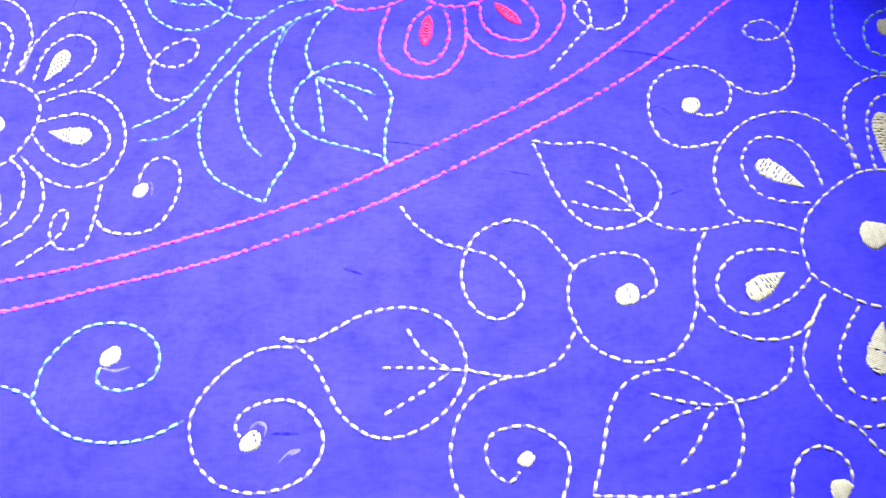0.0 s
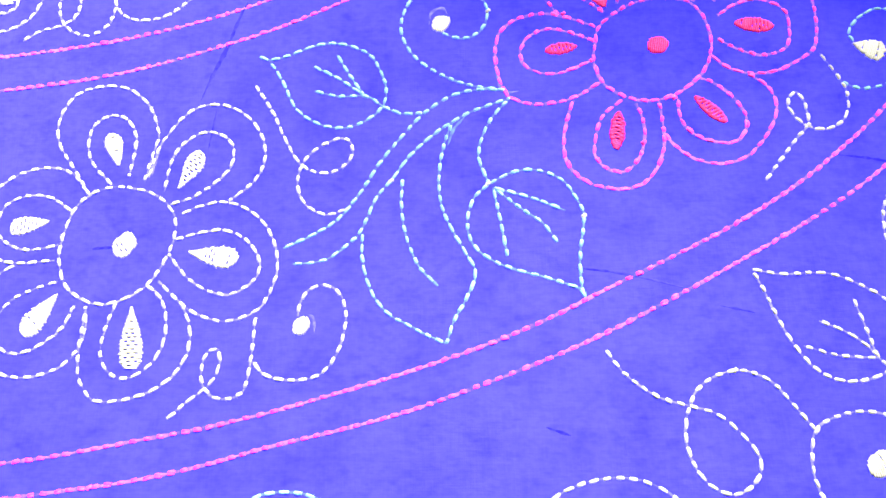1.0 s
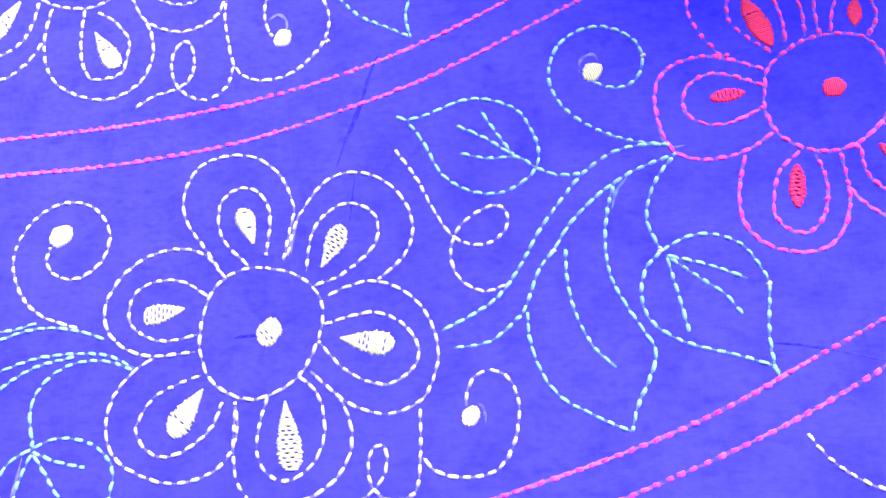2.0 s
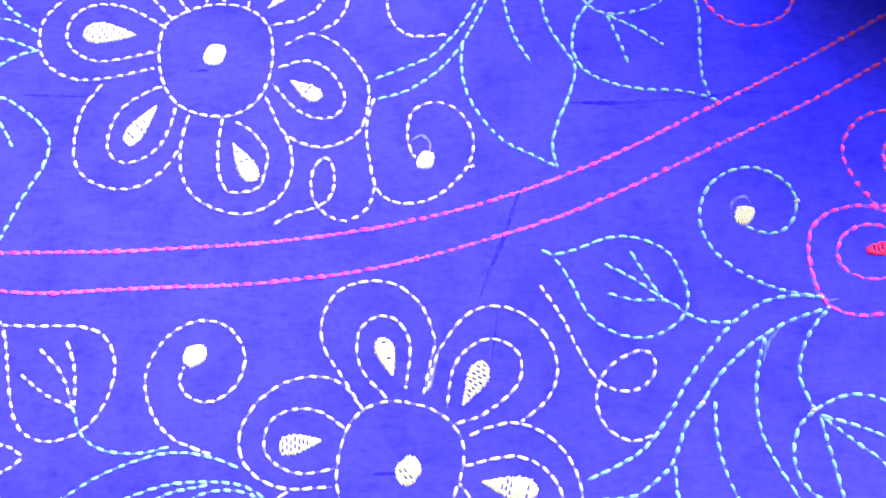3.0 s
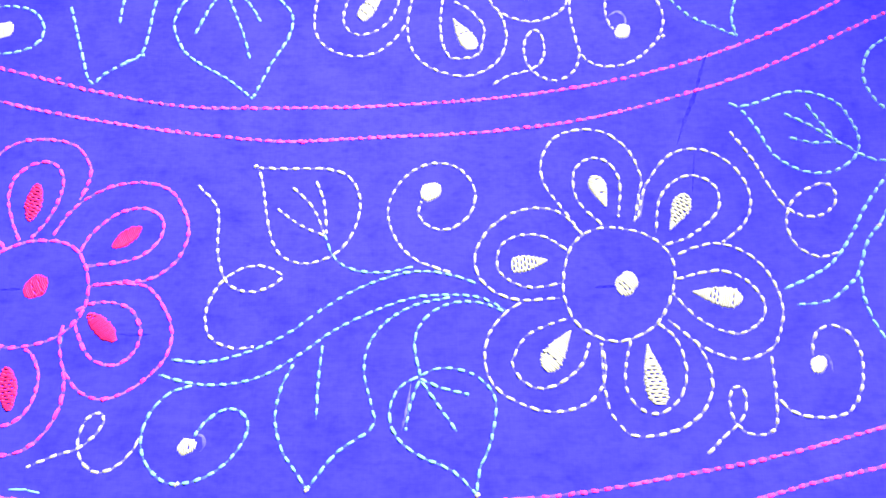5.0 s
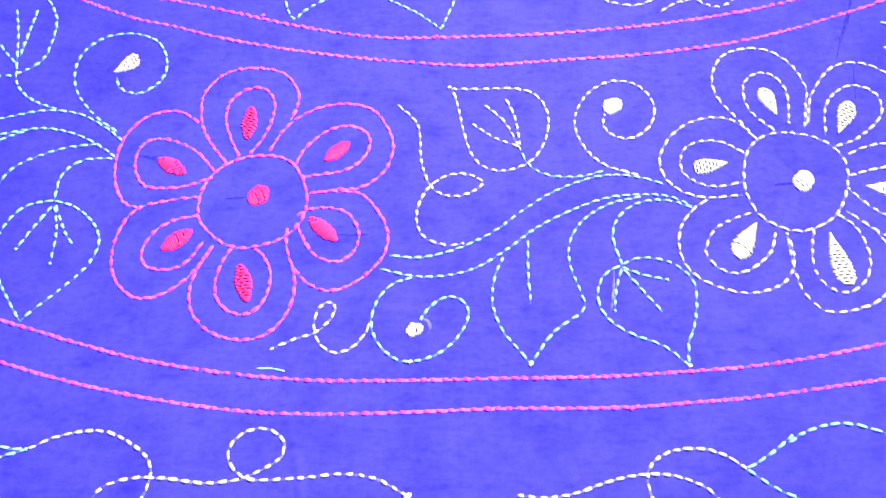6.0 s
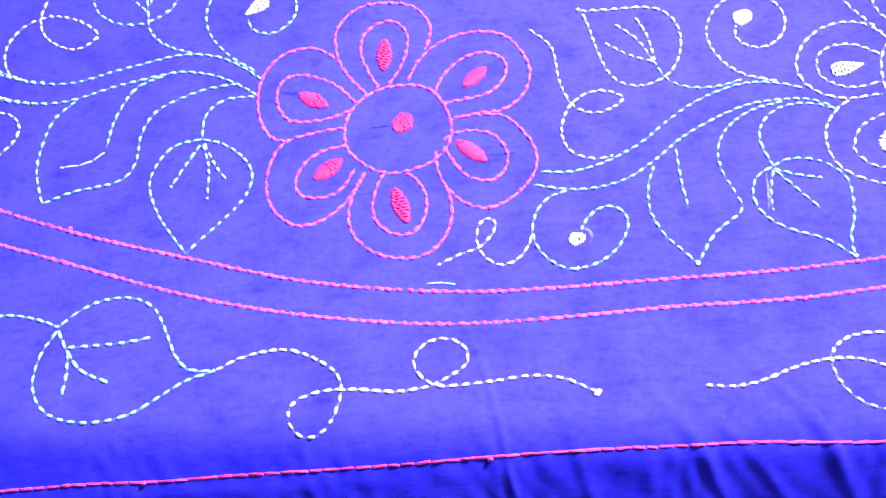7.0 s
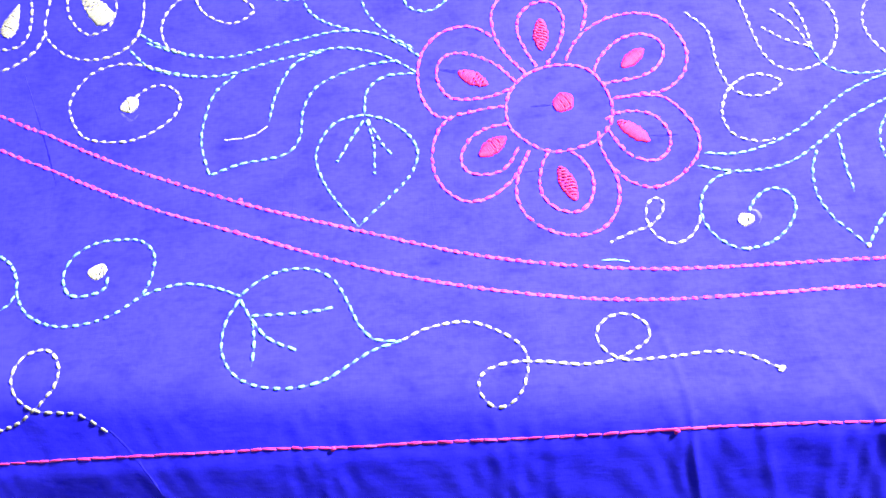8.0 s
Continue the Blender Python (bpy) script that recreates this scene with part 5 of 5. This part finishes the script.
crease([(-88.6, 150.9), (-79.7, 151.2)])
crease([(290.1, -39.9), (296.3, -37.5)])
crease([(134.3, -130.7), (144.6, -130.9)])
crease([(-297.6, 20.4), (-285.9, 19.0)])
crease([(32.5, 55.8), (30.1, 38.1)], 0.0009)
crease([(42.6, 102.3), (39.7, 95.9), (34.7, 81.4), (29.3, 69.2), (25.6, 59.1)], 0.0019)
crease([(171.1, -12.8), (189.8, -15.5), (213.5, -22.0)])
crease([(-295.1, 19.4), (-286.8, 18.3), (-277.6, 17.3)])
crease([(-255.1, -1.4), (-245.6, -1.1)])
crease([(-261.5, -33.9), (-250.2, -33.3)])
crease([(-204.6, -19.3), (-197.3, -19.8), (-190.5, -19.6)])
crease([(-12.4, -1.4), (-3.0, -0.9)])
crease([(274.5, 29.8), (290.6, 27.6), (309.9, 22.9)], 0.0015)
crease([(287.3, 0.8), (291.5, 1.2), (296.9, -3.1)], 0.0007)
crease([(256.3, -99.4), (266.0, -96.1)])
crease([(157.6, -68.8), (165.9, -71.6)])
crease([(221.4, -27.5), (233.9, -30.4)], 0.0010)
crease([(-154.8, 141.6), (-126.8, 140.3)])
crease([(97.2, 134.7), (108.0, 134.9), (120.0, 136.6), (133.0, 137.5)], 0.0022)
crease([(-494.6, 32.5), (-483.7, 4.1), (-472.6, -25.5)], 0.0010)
m = motif("chalk_line", "faint chalk line running over the edge of the cloth")
trace(m, "chalk_line", "faint", [(-433.0, -133.5), (-426.5, -142.0), (-421.0, -152.0), (-418.0, -160.0)], 0.0016)
BAND1U = [(-429.3, 163.5), (-379.3, 136.8), (-309.3, 107.3), (-284.8, 100.9), (-260.2, 94.8), (-235.7, 88.5), (-211.1, 83.2), (-186.6, 79.3), (-162.1, 78.3), (-137.5, 78.4), (-113.0, 78.6), (-88.4, 79.7), (-63.9, 80.8), (-39.4, 82.9), (-14.8, 86.2), (9.7, 91.1), (34.3, 97.6), (58.8, 105.9), (83.3, 116.2), (107.9, 128.4), (132.4, 140.7), (157.0, 153.5), (197.0, 176.4), (237.0, 202.4), (277.0, 231.5)]
BAND1L = [(-432.6, 151.5), (-382.6, 124.6), (-312.6, 94.7), (-288.1, 87.7), (-263.5, 80.6), (-238.9, 75.4), (-214.3, 71.3), (-189.8, 67.6), (-165.2, 64.7), (-140.6, 63.0), (-116.0, 64.0), (-91.5, 65.0), (-66.9, 65.5), (-42.3, 67.4), (-17.8, 70.5), (6.8, 75.7), (31.4, 82.5), (56.0, 90.1), (80.5, 100.1), (105.1, 111.6), (129.7, 123.1), (154.3, 134.8), (194.3, 157.1), (234.3, 182.4), (274.3, 210.7)]
BAND2U = [(-624.7, 86.3), (-574.7, 53.1), (-504.7, 12.5), (-480.1, 0.8), (-455.6, -11.9), (-431.0, -23.0), (-406.4, -32.9), (-381.9, -42.2), (-357.3, -50.2), (-332.8, -57.6), (-308.2, -65.0), (-283.6, -71.6), (-259.1, -76.3), (-234.5, -79.7), (-210.0, -81.8), (-185.4, -82.4), (-160.8, -82.5), (-136.3, -82.4), (-111.7, -82.5), (-87.2, -82.2), (-62.6, -81.0), (-38.0, -79.6), (-13.5, -76.7), (11.1, -72.5), (35.6, -68.3), (60.2, -63.0), (84.7, -56.6), (109.3, -49.7), (133.9, -41.8), (158.4, -32.3), (183.0, -20.6), (207.5, -9.2), (232.1, 3.1), (256.7, 17.9), (281.2, 36.4), (305.8, 57.0), (345.8, 82.7), (385.8, 110.6), (425.8, 140.8)]
BAND2L = [(-622.2, 65.8), (-572.2, 33.9), (-502.2, -5.1), (-477.7, -16.6), (-453.2, -28.5), (-428.7, -39.3), (-404.1, -48.5), (-379.6, -57.2), (-355.1, -66.2), (-330.6, -74.3), (-306.1, -81.0), (-281.6, -86.4), (-257.0, -90.6), (-232.5, -93.6), (-208.0, -94.8), (-183.5, -94.8), (-159.0, -94.4), (-134.5, -93.9), (-109.9, -94.3), (-85.4, -94.2), (-60.9, -92.8), (-36.4, -91.2), (-11.9, -88.4), (12.6, -85.4), (37.2, -80.7), (61.7, -74.4), (86.2, -69.0), (110.7, -62.8), (135.2, -54.6), (159.7, -45.6), (184.3, -35.2), (208.8, -23.1), (233.3, -10.3), (257.8, 3.0), (282.3, 18.3), (306.8, 36.8), (331.4, 58.0), (371.4, 84.4), (411.4, 113.1), (451.4, 143.9)]
HEM = [(-607.9, -146.3), (-557.9, -145.3), (-487.9, -144.4), (-463.5, -144.0), (-439.1, -143.9), (-414.6, -143.9), (-390.2, -143.9), (-365.7, -143.8), (-341.3, -144.6), (-316.9, -144.5), (-292.4, -144.6), (-268.0, -144.8), (-243.6, -144.8), (-219.1, -144.4), (-194.7, -144.3), (-170.2, -144.5), (-145.8, -145.2), (-121.4, -145.6), (-96.9, -147.3), (-72.5, -148.8), (-32.5, -149.8), (7.5, -150.9), (47.5, -152.1)]


# ---- pink border lines ----
def border(name, label, knots, pitch, fill, wide, apart, thread=PINK):
    """A pink seam; the stitches between the two x values of apart lie as pieces of their own."""
    p = spline(knots)
    all_stitches = run(p, pitch, fill, wide)
    single = [s for s in all_stitches if apart[0] < s[0] < apart[1]]
    ob = tagged(new(name, stitched_mesh(name, plied([s for s in all_stitches if s not in single]), thread, p, 0.0013)), label)
    ob.parent = sheet
    kinds = []
    for k in range(6):
        half = pitch * fill / 2 * (0.88 + 0.05 * k)
        verts, faces = [], []
        for strand_of in plied([(-half, 0, half, 0, wide * (0.9 + 0.04 * k))]):
            v, f = spindle(*strand_of)
            faces += [tuple(len(verts) + i for i in q) for q in f]
            verts += v
        me = bpy.data.meshes.new("stitch")
        me.from_pydata(verts, [], faces)
        me.polygons.foreach_set("use_smooth", [True] * len(faces))
        me.materials.append(thread)
        kinds.append(me)
    for ax, ay, bx, by, w in single:
        x, y = (ax + bx) / 2, (ay + by) / 2
        s = new("stitch", random.choice(kinds))
        s.parent = ob
        s.matrix_local = Matrix.Translation((x, y, float(lie(x, y)))) @ Matrix.Rotation(math.atan2(by - ay, bx - ax), 4, "Z")
    return ob


NONE = (1, -1)
border("border_line", "pink running-stitch line, inner of the upper border pair", BAND1U, 0.0045, 0.56, 0.00172, NONE)
border("border_line", "pink running-stitch line, outer of the upper border pair", BAND1L, 0.0045, 0.56, 0.00172, NONE)
border("border_line", "pink running-stitch line, inner of the lower border pair", BAND2U, 0.0045, 0.56, 0.00172, (-0.36, 0.29))
border("border_line", "pink running-stitch line, outer of the lower border pair", BAND2L, 0.0045, 0.56, 0.00172, (-0.36, 0.29))
border("hem_seam", "deep pink hem seam of long close stitches", HEM, 0.0056, 1.04, 0.00120, NONE)


# ---- what the sheet lies on, and an unseen plain room added around it ----
def boxed(name, x0, x1, y0, y1, z0, z1, material, bevel=0.0):
    bm = bmesh.new()
    bmesh.ops.create_cube(bm, size=1, matrix=Matrix.Translation(((x0 + x1) / 2, (y0 + y1) / 2, (z0 + z1) / 2)) @ Matrix.Diagonal((x1 - x0, y1 - y0, z1 - z0, 1)))
    if bevel:
        bmesh.ops.bevel(bm, geom=bm.edges[:], offset=bevel, segments=4, affect="EDGES", profile=0.5)
    me = bpy.data.meshes.new(name)
    bm.to_mesh(me)
    bm.free()
    me.materials.append(material)
    return new(name, me)


mattress = sheet_mesh("mattress", np.linspace(-0.94, 0.94, 95), np.linspace(-0.15, 0.795, 64), -0.004, TICKING)
bm = bmesh.new()
bm.from_mesh(mattress)
rim = [e for e in bm.edges if e.is_boundary]
made = bmesh.ops.extrude_edge_only(bm, edges=rim)["geom"]
for v in made:
    if isinstance(v, bmesh.types.BMVert):
        v.co.z = -0.158
bmesh.ops.contextual_create(bm, geom=[e for e in bm.edges if e.is_boundary])
bmesh.ops.recalc_face_normals(bm, faces=bm.faces[:])
bm.to_mesh(mattress)
bm.free()
tagged(new("mattress", mattress), "pale ticking mattress under the blue bedsheet", "mattress")
tagged(boxed("bed_base", -0.95, 0.95, -0.12, 0.80, -0.50, -0.162, plain("bed_wood", (0.16, 0.09, 0.05), (0.24, 0.14, 0.08), 30, 0.5), 0.004), "brown wooden bed base on the cement floor", "bed")
tagged(boxed("floor", -1.5, 2.0, -2.0, 1.14, -0.56, -0.502, CEMENT), kind="structure")
tagged(boxed("ceiling", -1.5, 2.0, -2.0, 1.14, 2.2, 2.26, PLASTER), kind="structure")
tagged(boxed("wall_east", 2.0, 2.1, -2.0, 1.14, -0.5, 2.2, PLASTER), kind="structure")
tagged(boxed("wall_west", -1.5, -1.4, -2.0, 1.14, -0.5, 2.2, PLASTER), kind="structure")
tagged(boxed("wall_south", -1.4, 2.0, -2.1, -2.0, -0.5, 2.2, PLASTER), kind="structure")
# unseen wall with an opening made for the added window light
north = bpy.data.meshes.new("wall_north")
bm = bmesh.new()
for x0, x1, z0, z1 in ((-1.4, -0.5, -0.5, 2.2), (0.5, 2.0, -0.5, 2.2), (-0.5, 0.5, -0.5, 0.38), (-0.5, 0.5, 1.52, 2.2)):
    bmesh.ops.create_cube(bm, size=1, matrix=Matrix.Translation(((x0 + x1) / 2, 1.09, (z0 + z1) / 2)) @ Matrix.Diagonal((x1 - x0, 0.1, z1 - z0, 1)))
bm.to_mesh(north)
bm.free()
north.materials.append(PLASTER)
tagged(new("wall_north", north), kind="structure")
